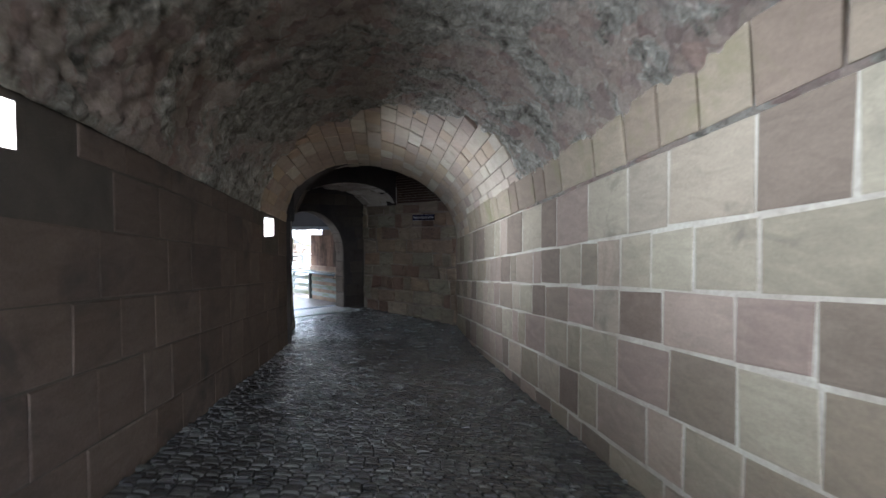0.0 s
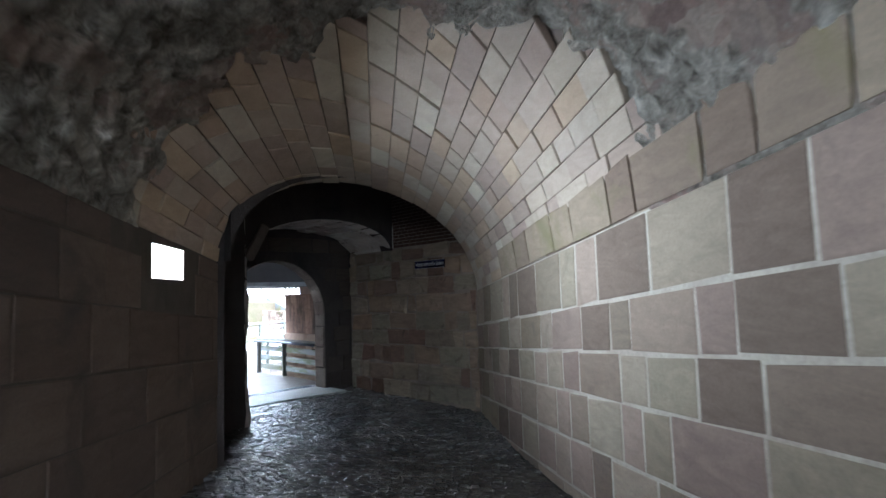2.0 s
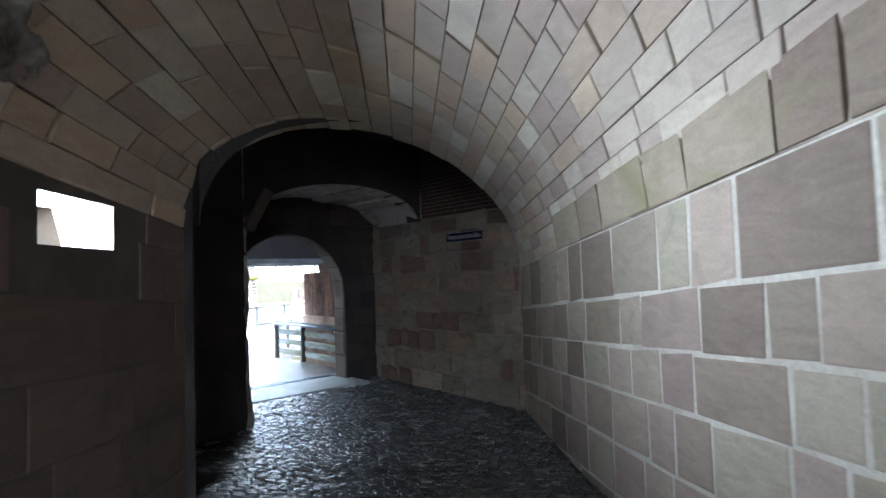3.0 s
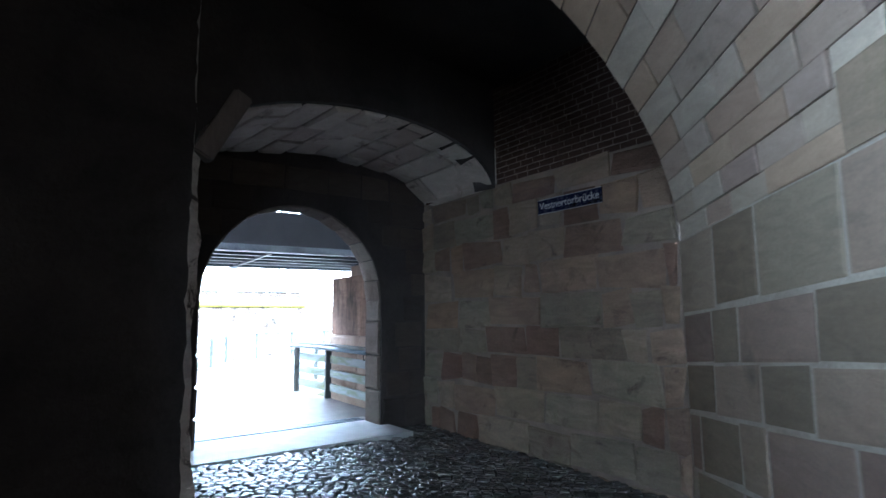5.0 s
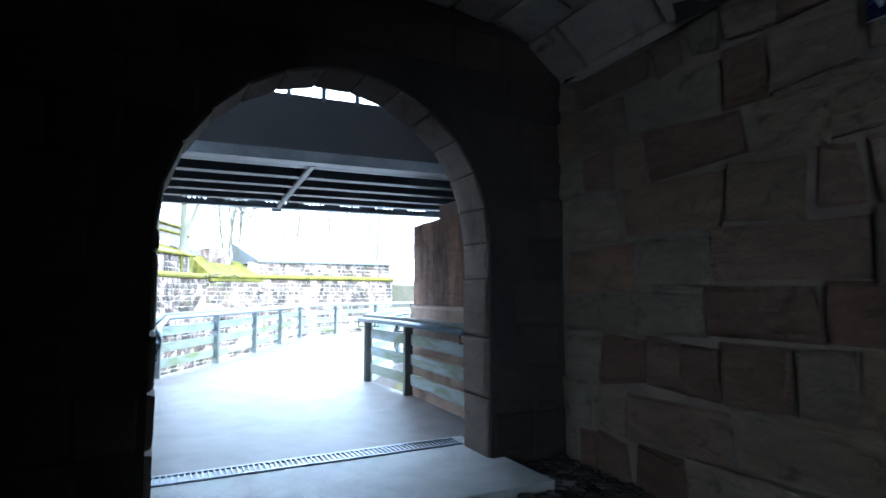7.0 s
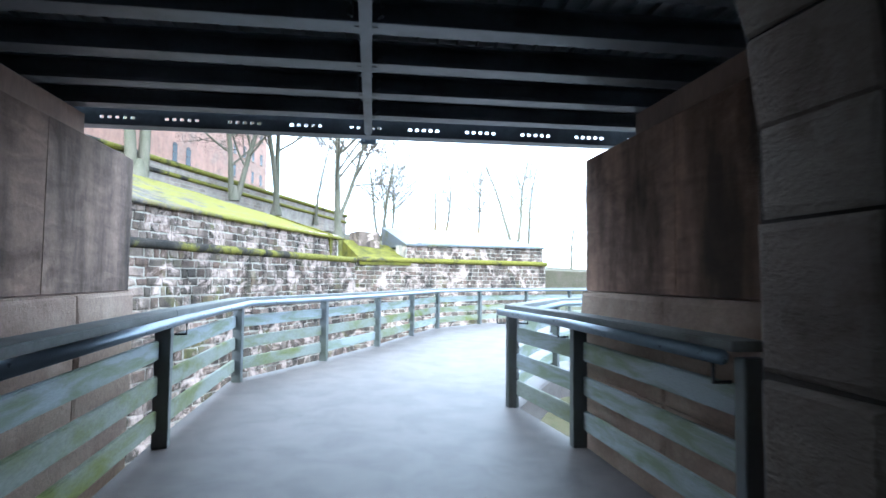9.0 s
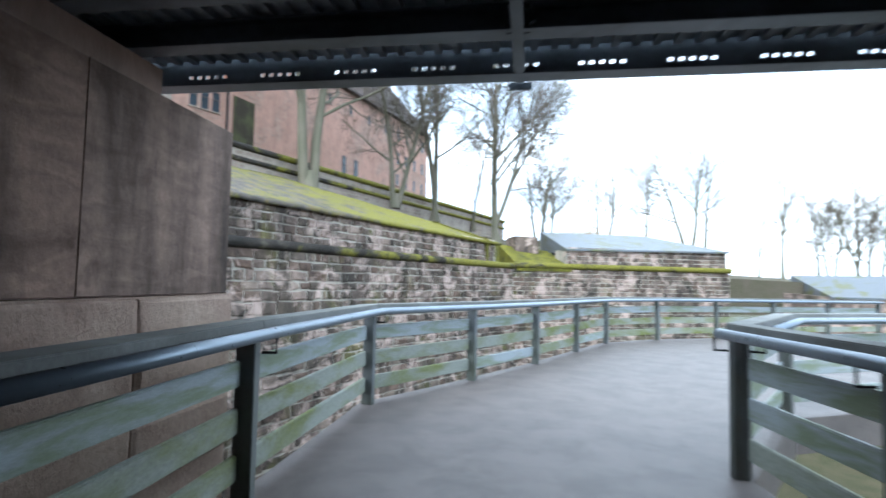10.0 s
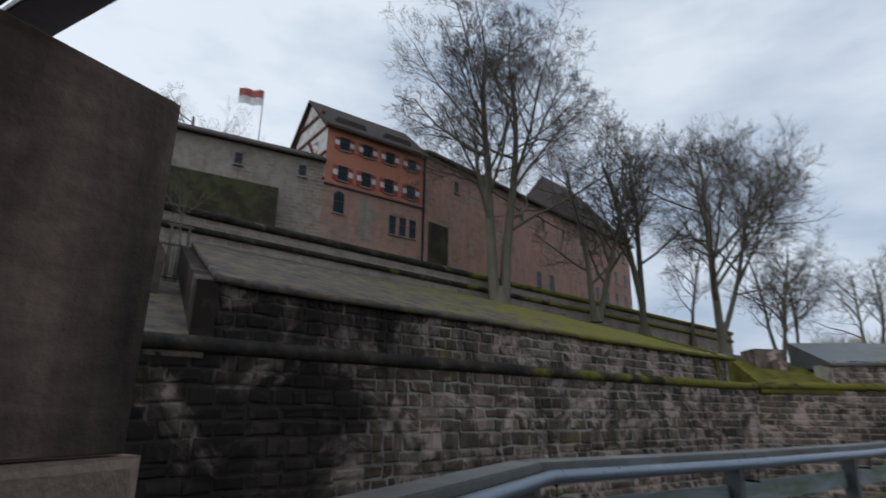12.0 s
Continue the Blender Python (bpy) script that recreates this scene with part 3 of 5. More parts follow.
for i in range(NV):
    a0, a1 = math.pi * i / NV, math.pi * (i + 1) / NV
    p0, p1 = 0.5 - 0.5 * math.cos(a0), 0.5 - 0.5 * math.cos(a1)
    pm = (p0 + p1) / 2
    back = (5.0 - (VL + (VR - VL) * pm).y) / AXIS.y + rng.uniform(-0.05, 0.6) + 0.25 * pm
    v = 0.0
    while v < back - 0.1:
        w = rng.uniform(0.4, 0.95)
        b = min(v + w, back)
        if b - v > 0.2:
            g = (p1 - p0) * rng.uniform(0.004, 0.016)
            quads.append([(p0 + g, v + 0.006), (p1 - g, v + 0.006), (p1 - g, b - 0.006), (p0 + g, b - 0.006)])
        v = b


def voussoir_piece(q):
    c = 0.012
    out = []
    (p0, v0), (p1, _), (_, v1), _ = q
    dp = (p1 - p0) * 0.02
    hh = rng.uniform(-0.01, 0.02)
    for ins, w in ((0, -0.05), (0.15, hh - 0.008), (1.0, hh)):
        for a, b in ((p0 + dp * ins, v0 + c * ins), (p1 - dp * ins, v0 + c * ins), (p1 - dp * ins, v1 - c * ins), (p0 + dp * ins, v1 - c * ins)):
            out.append(vault(a, b + rng.uniform(-0.006, 0.006), w))
    f = [(r + i, r + (i + 1) % 4, r + 4 + (i + 1) % 4, r + 4 + i) for r in (0, 4) for i in range(4)] + [(8, 9, 10, 11)]
    return out, f


VOUSS = quads

# ---- gate room ----
sign_pl = Plane(RIGHT_B, SIGN_C, 1)
wall_3 = part("wall_3", prism(sign_pl, [(0, -0.6), (sign_pl.len + 0.5, -0.6), (sign_pl.len + 0.5, 5.5), (0, 5.5)], -0.8, 0.0), MORTAR_MID)
tagged(wall_3, "weathered sandstone wall with a blue street sign", "wall", kind="structure")

cross_pl = Plane(LEFT_B, CROSS, -1)
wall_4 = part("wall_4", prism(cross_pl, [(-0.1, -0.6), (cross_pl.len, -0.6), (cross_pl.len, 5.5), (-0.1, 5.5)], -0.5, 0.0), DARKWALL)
tagged(wall_4, "masonry wall of the gate room, coloured dark for its shade", "wall", kind="structure")
face_pl = Plane(LEFT_B, RIGHT_B, 1)


def end_z(u):
    p = max(0, min(1, u / face_pl.len))
    e = VL + (VR - VL) * p
    return 2.75 - 0.075 * (e.y - 10) + prof(p)


us = [face_pl.len * (0.5 - 0.5 * math.cos(math.pi * i / 30)) for i in range(31)]
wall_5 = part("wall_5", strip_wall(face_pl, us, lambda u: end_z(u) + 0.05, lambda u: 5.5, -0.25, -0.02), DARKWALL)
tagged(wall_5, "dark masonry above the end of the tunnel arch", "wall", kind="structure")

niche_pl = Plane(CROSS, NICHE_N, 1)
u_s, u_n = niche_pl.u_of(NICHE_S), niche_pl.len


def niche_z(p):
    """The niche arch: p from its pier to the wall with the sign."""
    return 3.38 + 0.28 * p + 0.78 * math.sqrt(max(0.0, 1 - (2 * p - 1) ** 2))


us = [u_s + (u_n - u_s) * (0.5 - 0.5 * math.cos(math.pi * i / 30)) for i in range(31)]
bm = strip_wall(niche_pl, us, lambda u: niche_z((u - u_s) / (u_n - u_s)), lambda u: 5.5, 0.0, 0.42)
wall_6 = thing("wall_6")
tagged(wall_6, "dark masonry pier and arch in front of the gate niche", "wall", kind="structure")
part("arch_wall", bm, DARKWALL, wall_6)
# ragged pier edge, the light from the gate put into its paler stone colour
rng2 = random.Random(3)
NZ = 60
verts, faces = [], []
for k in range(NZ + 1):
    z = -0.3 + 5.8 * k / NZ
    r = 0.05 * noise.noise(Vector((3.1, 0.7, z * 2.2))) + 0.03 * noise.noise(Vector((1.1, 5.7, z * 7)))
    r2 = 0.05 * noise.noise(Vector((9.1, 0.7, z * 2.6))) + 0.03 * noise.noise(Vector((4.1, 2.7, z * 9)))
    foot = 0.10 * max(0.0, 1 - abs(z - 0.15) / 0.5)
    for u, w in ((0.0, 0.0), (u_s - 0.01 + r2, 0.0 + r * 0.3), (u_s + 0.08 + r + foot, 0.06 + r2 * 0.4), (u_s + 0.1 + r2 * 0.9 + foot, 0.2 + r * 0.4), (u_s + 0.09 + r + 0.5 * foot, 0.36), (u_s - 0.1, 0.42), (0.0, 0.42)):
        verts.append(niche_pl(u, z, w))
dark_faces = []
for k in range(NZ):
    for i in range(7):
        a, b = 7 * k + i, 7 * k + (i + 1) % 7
        # Pale faces towards the gate, dark ones elsewhere: light and shade as colour.
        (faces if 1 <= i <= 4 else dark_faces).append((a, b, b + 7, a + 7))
raw("pier", verts, faces, PEELED_LIT, wall_6, label="ragged sandstone pier edge")
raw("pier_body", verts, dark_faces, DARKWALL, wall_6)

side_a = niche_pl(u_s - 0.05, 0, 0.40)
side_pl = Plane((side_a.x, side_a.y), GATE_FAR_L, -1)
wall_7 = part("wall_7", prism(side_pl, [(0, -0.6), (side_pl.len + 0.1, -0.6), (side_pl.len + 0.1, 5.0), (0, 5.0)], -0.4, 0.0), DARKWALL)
tagged(wall_7, "dark sandstone side of the gate niche", "wall", kind="structure")

# gate wall with its round arch
gate_pl = Plane(GATE_FAR_L, SIGN_C, 1)
g0, g1 = gate_pl.u_of(GATE_L), gate_pl.u_of(GATE_R)
GT = 0.52
wall_8 = thing("wall_8")
tagged(wall_8, "thick sandstone gate wall with a round-arched opening", "wall", kind="structure")


def gate_z(u):
    x = (2 * (u - g0) / (g1 - g0)) - 1
    return 2.02 + 1.46 * math.sqrt(max(0.0, 1 - x * x))


# The shadow on the room side of the gate wall is put into DARKWALL.
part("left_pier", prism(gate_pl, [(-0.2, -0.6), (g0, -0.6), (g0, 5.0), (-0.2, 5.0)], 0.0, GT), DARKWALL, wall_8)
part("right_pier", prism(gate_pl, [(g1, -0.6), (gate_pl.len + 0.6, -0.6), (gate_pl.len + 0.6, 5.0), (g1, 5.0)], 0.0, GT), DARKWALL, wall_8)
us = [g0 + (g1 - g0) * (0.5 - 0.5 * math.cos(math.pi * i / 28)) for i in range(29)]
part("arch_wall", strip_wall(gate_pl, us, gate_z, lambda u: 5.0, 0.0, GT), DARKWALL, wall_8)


def jamb_stones():
    """Dressed jamb stones and arch stones of the gate reveal, each a piece."""
    r = random.Random(8)
    for u, s in ((g0, 1), (g1, -1)):
        z = -0.02
        while z < 2.0:
            h = min(r.uniform(0.38, 0.6), 2.04 - z)
            P = lambda a, b, w, u=u, s=s: gate_pl(u + s * w, b, a)
            v, f = piece(P, [(0.03, z + 0.01), (GT - 0.02, z + 0.01), (GT - 0.02, z + h - 0.01), (0.03, z + h - 0.01)], r.uniform(0.015, 0.05), 0.03, r, 0.006)
            raw("jamb_stone", v, f, SIGNSTONE_LIGHT, wall_8)
            z += h
    n = 13
    for i in range(n):
        def P(a, b, w):
            ang = math.pi * (1 - a)
            rx, rz = (g1 - g0) / 2 - w, 1.46 - w
            return gate_pl((g0 + g1) / 2 + rx * math.cos(ang), 2.02 + rz * math.sin(ang), b)
        v, f = piece(P, [(i / n + 0.0012, 0.02), ((i + 1) / n - 0.0012, 0.02), ((i + 1) / n - 0.0012, GT - 0.02), (i / n + 0.0012, GT - 0.02)], r.uniform(0.015, 0.03), 0.004, r, 0.004)
        raw("arch_stone", v, f, SIGNSTONE_LIGHT, wall_8)


SIGNSTONE_LIGHT = stone("jamb_sandstone", [(0.0, (0.16, 0.13, 0.11)), (0.5, (0.19, 0.165, 0.145)), (1.0, (0.14, 0.11, 0.095))], grain=7, bump=0.9, stain=(0.07, 0.05, 0.04), stain_at=(0.52, 0.70), stain_scale=2.0)


# niche soffit between its front arch and the gate wall
def soffit(p, d, w=0.0):
    f = V2(NICHE_S) + (V2(NICHE_N) - V2(NICHE_S)) * p
    b = V2(GATE_FAR_L) + (V2(SIGN_C) - V2(GATE_FAR_L)) * p
    q = f + (b - f) * d
    x = 2 * p - 1
    nrm = Vector((0, 0, -1)) - (V2(NICHE_N) - V2(NICHE_S)).normalized() * x * 0.8
    return Vector((q.x, q.y, niche_z(p))) + nrm.normalized() * w


verts, faces = [], []
for i in range(33):
    p = 0.5 - 0.5 * math.cos(math.pi * i / 32)
    verts += [soffit(p, 0.02, -0.02), soffit(p, 1.05, -0.02), soffit(p, 1.05, -0.4), soffit(p, 0.02, -0.4)]
for i in range(32):
    for k in range(4):
        a, b = 4 * i + k, 4 * i + (k + 1) % 4
        faces.append((a, b, b + 4, a + 4))
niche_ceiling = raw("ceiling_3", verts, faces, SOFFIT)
tagged(niche_ceiling, "sandstone segmental vault over the gate niche", "ceiling", kind="structure")
SOFFIT_QUADS = []
rng = random.Random(12)
for i in range(11):
    p0, p1 = i / 11, (i + 1) / 11
    d = 0.0 - rng.uniform(0, 0.3)
    while d < 1.0:
        w = rng.uniform(0.22, 0.5)
        a, b = max(0.03, d), min(1.0, d + w)
        if b - a > 0.06:
            SOFFIT_QUADS.append([(p0 + 0.004, a + 0.006), (p1 - 0.004, a + 0.006), (p1 - 0.004, b - 0.006), (p0 + 0.004, b - 0.006)])
        d += w

# slanting timber at the niche's springing
strut = part("timber_strut", bar((-3.42, 11.02, 3.3), (-3.2, 11.33, 4.0), 0.17, 0.2, 0.02), OLDWOOD)
tagged(strut, "old slanting timber strut set into the masonry", "strut")

# gate room ceiling
poly = [(-2.0, 7.3), (1.3, 13.1), (-2.6, 16.3), (-6.0, 12.4), (-4.9, 8.6)]
bm = bmesh.new()
lo = [bm.verts.new((x, y, 5.25)) for x, y in poly]
hi = [bm.verts.new((x, y, 5.6)) for x, y in poly]
bm.faces.new(lo), bm.faces.new(hi)
for i in range(5):
    bm.faces.new((lo[i], lo[(i + 1) % 5], hi[(i + 1) % 5], hi[i]))
tagged(part("ceiling_4", bm, DARKWALL), "dark ceiling of the gate room", "ceiling", kind="structure")

# ---- tunnel floor ----
bm = bmesh.new()
rows = []
for j in range(33):
    y = -10.5 + j * (16.6 + 10.5) / 32
    rows.append([bm.verts.new((x, y, floor_z(y, x) - 0.028)) for x in [-7.5 + 16.5 * i / 33 for i in range(34)]])
for a, b in zip(rows, rows[1:]):
    for i in range(33):
        bm.faces.new((a[i], a[i + 1], b[i + 1], b[i]))
r = bmesh.ops.extrude_face_region(bm, geom=bm.faces[:])
bmesh.ops.translate(bm, vec=(0, 0, -0.4), verts=[v for v in r["geom"] if isinstance(v, bmesh.types.BMVert)])
# trimmed to the gate's outer face
gp = gate_pl(0, 0, GT)
bmesh.ops.bisect_plane(bm, geom=bm.verts[:] + bm.edges[:] + bm.faces[:], plane_co=gp, plane_no=gate_pl.n, clear_outer=True)
bmesh.ops.holes_fill(bm, edges=bm.edges[:])
floor = part("floor", bm, JOINT)
tagged(floor, "sloping tunnel floor paved with worn wet cobbles", "floor", kind="structure")

# concrete apron in the gate, with a drain grating
apron = part("apron", prism(Plane(tuple(gate_pl(0, 0, -0.75)[:2]), tuple(gate_pl(gate_pl.len, 0, -0.75)[:2]), 1), [(0.3, -0.3), (g1 + 0.14, -0.3), (g1 + 0.14, 0.004), (0.3, 0.004)], 0.0, 0.75 + GT + 0.35), CONCRETE)
tagged(apron, "smooth pale concrete apron at the gate threshold", "paving", kind="structure")
grating = thing("drain_grating")
tagged(grating, "galvanised steel drain grating across the bridge threshold", "grating")
for k in range(62):
    u = g0 + 0.02 + (g1 - g0 - 0.04) * k / 61
    part("grating_bar", box((0, 0, 0), (0.014, 0.2, 0.012), Matrix.Translation(gate_pl(u, 0.012, GT + 0.16)) @ Matrix.Rotation(math.atan2(gate_pl.e.y, gate_pl.e.x), 4, "Z")), GALV, grating)
for w in (GT + 0.05, GT + 0.27):
    part("grating_edge", bar(gate_pl(g0, 0.012, w), gate_pl(g1, 0.012, w), 0.02, 0.016), GALV, grating)

# ---- street sign ----
sign = thing("street_sign")
tagged(sign, "dark blue enamel street sign with white lettering", "sign")
su0, su1, sz0, sz1 = sign_pl.u_of((0.28, 13.58)), sign_pl.u_of((-0.57, 14.23)), 3.12, 3.31
part("plate", prism(sign_pl, [(su0, sz0), (su1, sz0), (su1, sz1), (su0, sz1)], 0.055, 0.07), ENAMEL, sign)
for a, b in (((su0, sz0), (su1, sz0)), ((su1, sz0), (su1, sz1)), ((su1, sz1), (su0, sz1)), ((su0, sz1), (su0, sz0))):
    part("border", bar(sign_pl(a[0], a[1], 0.071), sign_pl(b[0], b[1], 0.071), 0.006, 0.006), LETTER, sign, "white enamel border")
txt = bpy.data.curves.new("lettering", "FONT")
txt.body, txt.size, txt.extrude = "Vestnertorbrücke", 0.15, 0.002
txt.align_x, txt.align_y = "CENTER", "CENTER"
txt.materials.append(LETTER)
lettering = new("lettering", txt)
e = -sign_pl.e
m = Matrix((e, Vector((0, 0, 1)), sign_pl.n)).transposed().to_4x4()
m.translation = sign_pl((su0 + su1) / 2, (sz0 + sz1) / 2 + 0.005, 0.073)
lettering.matrix_world = m
bpy.context.view_layer.update()
lw = max(lettering.dimensions.x, 0.01)
lettering.scale = (0.93 * abs(su1 - su0) / lw if lw > 0.02 else 0.9, 0.93, 1)
lettering.parent = sign
tagged(lettering, "white enamel lettering")


# ---- bridge ----
LEFT_POSTS = [(-5.95, 13.62), (-8.26, 15.45), (-10.54, 17.42), (-11.29, 19.47), (-12.16, 21.54), (-13.15, 23.63), (-14.1, 25.7), (-14.2, 27.9), (-13.75, 30.0), (-13.2, 32.1), (-12.6, 34.2), (-12.0, 36.3)]
RIGHT_POSTS = [(-3.95, 16.5), (-5.62, 17.92), (-6.9, 18.8)]
BRANCH_POSTS = [(-6.9, 18.8), (-7.75, 21.3), (-7.2, 23.6), (-6.4, 26.0), (-5.6, 28.4)]
edge_l = [(-5.3, 12.9)] + [(x - 0.12, y - 0.05) for x, y in LEFT_POSTS]
edge_r = [(-3.3, 15.9)] + [(x + 0.1, y) for x, y in RIGHT_POSTS] + [(x + 0.1, y) for x, y in BRANCH_POSTS[1:]] + [(-5.0, 34.0)]
loop = edge_l + list(reversed(edge_r))
bm = bmesh.new()
top = [bm.verts.new((x, y, -0.006)) for x, y in loop]
bot = [bm.verts.new((x, y, -0.4)) for x, y in loop]
bm.faces.new(top), bm.faces.new(bot)
for i in range(len(loop)):
    j = (i + 1) % len(loop)
    bm.faces.new((top[i], top[j], bot[j], bot[i]))
bmesh.ops.triangulate(bm, faces=[f for f in bm.faces if len(f.verts) > 4])
deck = part("road", bm, DECK)
tagged(deck, "damp grey coated footbridge deck", "bridge deck", kind="structure")


def railing(posts, name, label, side, grip=True, moss=1.0):
    """A timber and steel bridge railing: posts, three planks a bay, cap board, round handrail on brackets."""
    rail = thing(name)
    tagged(rail, label, "railing", group="bridge railings")
    P = [Vector((x, y, 0)) for x, y in posts]
    r = random.Random(len(posts))
    inn = []
    for i, p in enumerate(P):
        d = (P[min(i + 1, len(P) - 1)] - P[max(i - 1, 0)]).normalized()
        n = Vector((-d.y, d.x, 0)) * side
        inn.append(n)
        ang = math.atan2(d.y, d.x)
        post = part("post", box((0, 0, 0.535), (0.085, 0.13, 1.09), Matrix.Translation(p - n * 0.0) @ Matrix.Rotation(ang, 4, "Z"), 0.006), POST, rail)
        if grip:
            a = p + n * 0.065 + d * 0.06
            part("bracket", tube([a + Vector((0, 0, 0.95)), a + n * 0.10 + Vector((0, 0, 0.95)), a + n * 0.10 + Vector((0, 0, 1.05))], 0.011, 6), IRON, post)
    for i, (a, b) in enumerate(zip(P, P[1:])):
        d = (b - a).normalized()
        n = Vector((-d.y, d.x, 0)) * side
        for k, z in enumerate((0.23, 0.53, 0.83)):
            mat = PLANK if (k == 2 or r.random() > moss * 0.85) else PLANK_MOSS
            o = -n * 0.045 + Vector((0, 0, z + r.uniform(-0.006, 0.006)))
            part("plank", bar(a + o + d * 0.04, b + o - d * 0.04, 0.04, 0.165, 0.008), mat, rail)
    z = Vector((0, 0, 1.135))
    for i, (a, b) in enumerate(zip(P, P[1:])):
        part("cap_board", bar(a + z, b + z, 0.20, 0.055, 0.008), CAP, rail)
    if grip:
        part("handrail", tube([p + n * 0.16 + Vector((0, 0, 1.085)) for p, n in zip(P, inn)], 0.04, 12), GALV, rail, "round galvanised handrail", smooth=True)
    return rail


railing(LEFT_POSTS, "bridge_railing", "weathered mossy timber bridge railing with a galvanised handrail", -1)
railing(RIGHT_POSTS, "bridge_railing", "weathered grey timber bridge railing beside the stone pier", 1, moss=0.15)
railing(BRANCH_POSTS, "bridge_railing", "weathered grey timber railing bending away from the bridge", -1, moss=0.3)


PANELS = []


# ---- piers of the road bridge overhead ----
def pier(name, a, b, side, label, ledge, st=-0.3):
    pl = Plane(a, b, side)
    t = thing(name)
    tagged(t, label, "pier", kind="structure")
    L = pl.len
    V, F = [], []
    part("shaft", prism(pl, [(st, ledge), (L, ledge), (L - 0.02, 2.62), (st, 2.62)], -1.6, 0.0), PIER, t)
    part("plinth", prism(pl, [(st, MOAT), (L + 0.05, MOAT), (L + 0.05, ledge - 0.006), (st, ledge - 0.006)], -1.7, 0.02), PLINTH, t, "rough plinth stones")
    PANELS.append((t, pl, L, ledge, st))
    part("cap_stone", prism(pl, [(st, 2.626), (L - 0.75, 2.626), (L - 0.75, 2.855), (st, 2.855)], -1.6, -0.12), PIER, t)
    return t, pl


pier_l, pl_l = pier("pier_1", (-6.35, 13.02), (-9.25, 15.5), -1, "smooth red sandstone pier under the road bridge", 1.31)
pier_r, pl_r = pier("pier_2", (-3.2, 16.1), (-5.72, 18.3), 1, "smooth brown sandstone pier under the road bridge", 1.36, 0.1)

# ---- steel roof: underside of the road bridge ----
fr_a, fr_b = Vector((-9.12, 15.02, 0)), Vector((-5.76, 18.74, 0))
fd = (fr_b - fr_a).normalized()
fn = Vector((fd.y, -fd.x, 0))
overhead = thing("road_bridge")
tagged(overhead, "dark steel underside of a road bridge with transverse beams", "bridge")
ex = 1.3
part("deck_sheet", prism(Plane(tuple((fr_a - fd * ex)[:2]), tuple((fr_b + fd * ex)[:2]), -1), [(0, 3.05), ((fr_b - fr_a).length + 2 * ex, 3.05), ((fr_b - fr_a).length + 2 * ex, 3.12), (0, 3.12)], 0.0, 3.13), SHEET, overhead, "trapezoidal steel sheet")
L = (fr_b - fr_a).length + 2 * ex
for k in range(58):
    a = fr_a - fd * ex + fd * (L * (k + 0.5) / 58) + Vector((0, 0, 3.035))
    part("sheet_rib", bar(a + fn * 0.02, a + fn * 3.08, 0.05, 0.04), SHEET, overhead)
for k in range(1, 6):
    o = fn * (0.04 + 0.585 * k)
    a, b = fr_a - fd * ex + o, fr_b + fd * ex + o
    z = Vector((0, 0, 1))
    beam = part("beam", bar(a + z * 2.94, b + z * 2.94, 0.016, 0.13), STEEL, overhead)
    part("flange", bar(a + z * 2.865, b + z * 2.865, 0.15, 0.02, 0.003), STEEL, beam)
    part("flange", bar(a + z * 3.005, b + z * 3.005, 0.15, 0.014, 0.003), STEEL, beam)
    for side in (-1, 1):
        part("fillet", bar(a + fn * side * 0.028 + z * 2.888, b + fn * side * 0.028 + z * 2.888, 0.05, 0.018, 0.004), STEEL, beam)
part("edge_flange", bar(fr_a - fd * ex + Vector((0, 0, 2.846)), fr_b + fd * ex + Vector((0, 0, 2.846)), 0.16, 0.016, 0.003), STEEL, overhead)
# edge girder towards the open side with slotted holes
for z, h in ((2.888, 0.076), (3.027, 0.145)):
    part("edge_plate", bar(fr_a - fd * ex - fn * 0.04 + Vector((0, 0, z)), fr_b + fd * ex - fn * 0.04 + Vector((0, 0, z)), 0.012, h), STEEL, overhead)
x = 0.0
k = 0
while x < L:
    w = 0.034 if k % 5 != 0 else 0.27
    a = fr_a - fd * ex + fd * x - fn * 0.04
    part("web_piece", bar(a + Vector((0, 0, 2.941)), a + fd * w + Vector((0, 0, 2.941)), 0.012, 0.042), STEEL, overhead)
    x += w + 0.034
    k += 1
mid = (fr_a + fr_b) / 2 + fd * 0.1
tie = part("tie_beam", bar(mid + fn * 3.08 + Vector((0, 0, 2.875)), mid - fn * 0.12 + Vector((0, 0, 2.875)), 0.07, 0.07, 0.01), STEEL, overhead)
part("drain_pipe", tube([mid - fn * 0.18 + Vector((0, 0, 2.92)), mid - fn * 0.18 + Vector((0, 0, 2.85))], 0.03, 12), STEEL, overhead)
part("pipe_clamp", bar(mid - fn * 0.18 - fd * 0.08 + Vector((0, 0, 2.84)), mid - fn * 0.18 + fd * 0.08 + Vector((0, 0, 2.84)), 0.03, 0.05, 0.005), STEEL, overhead)
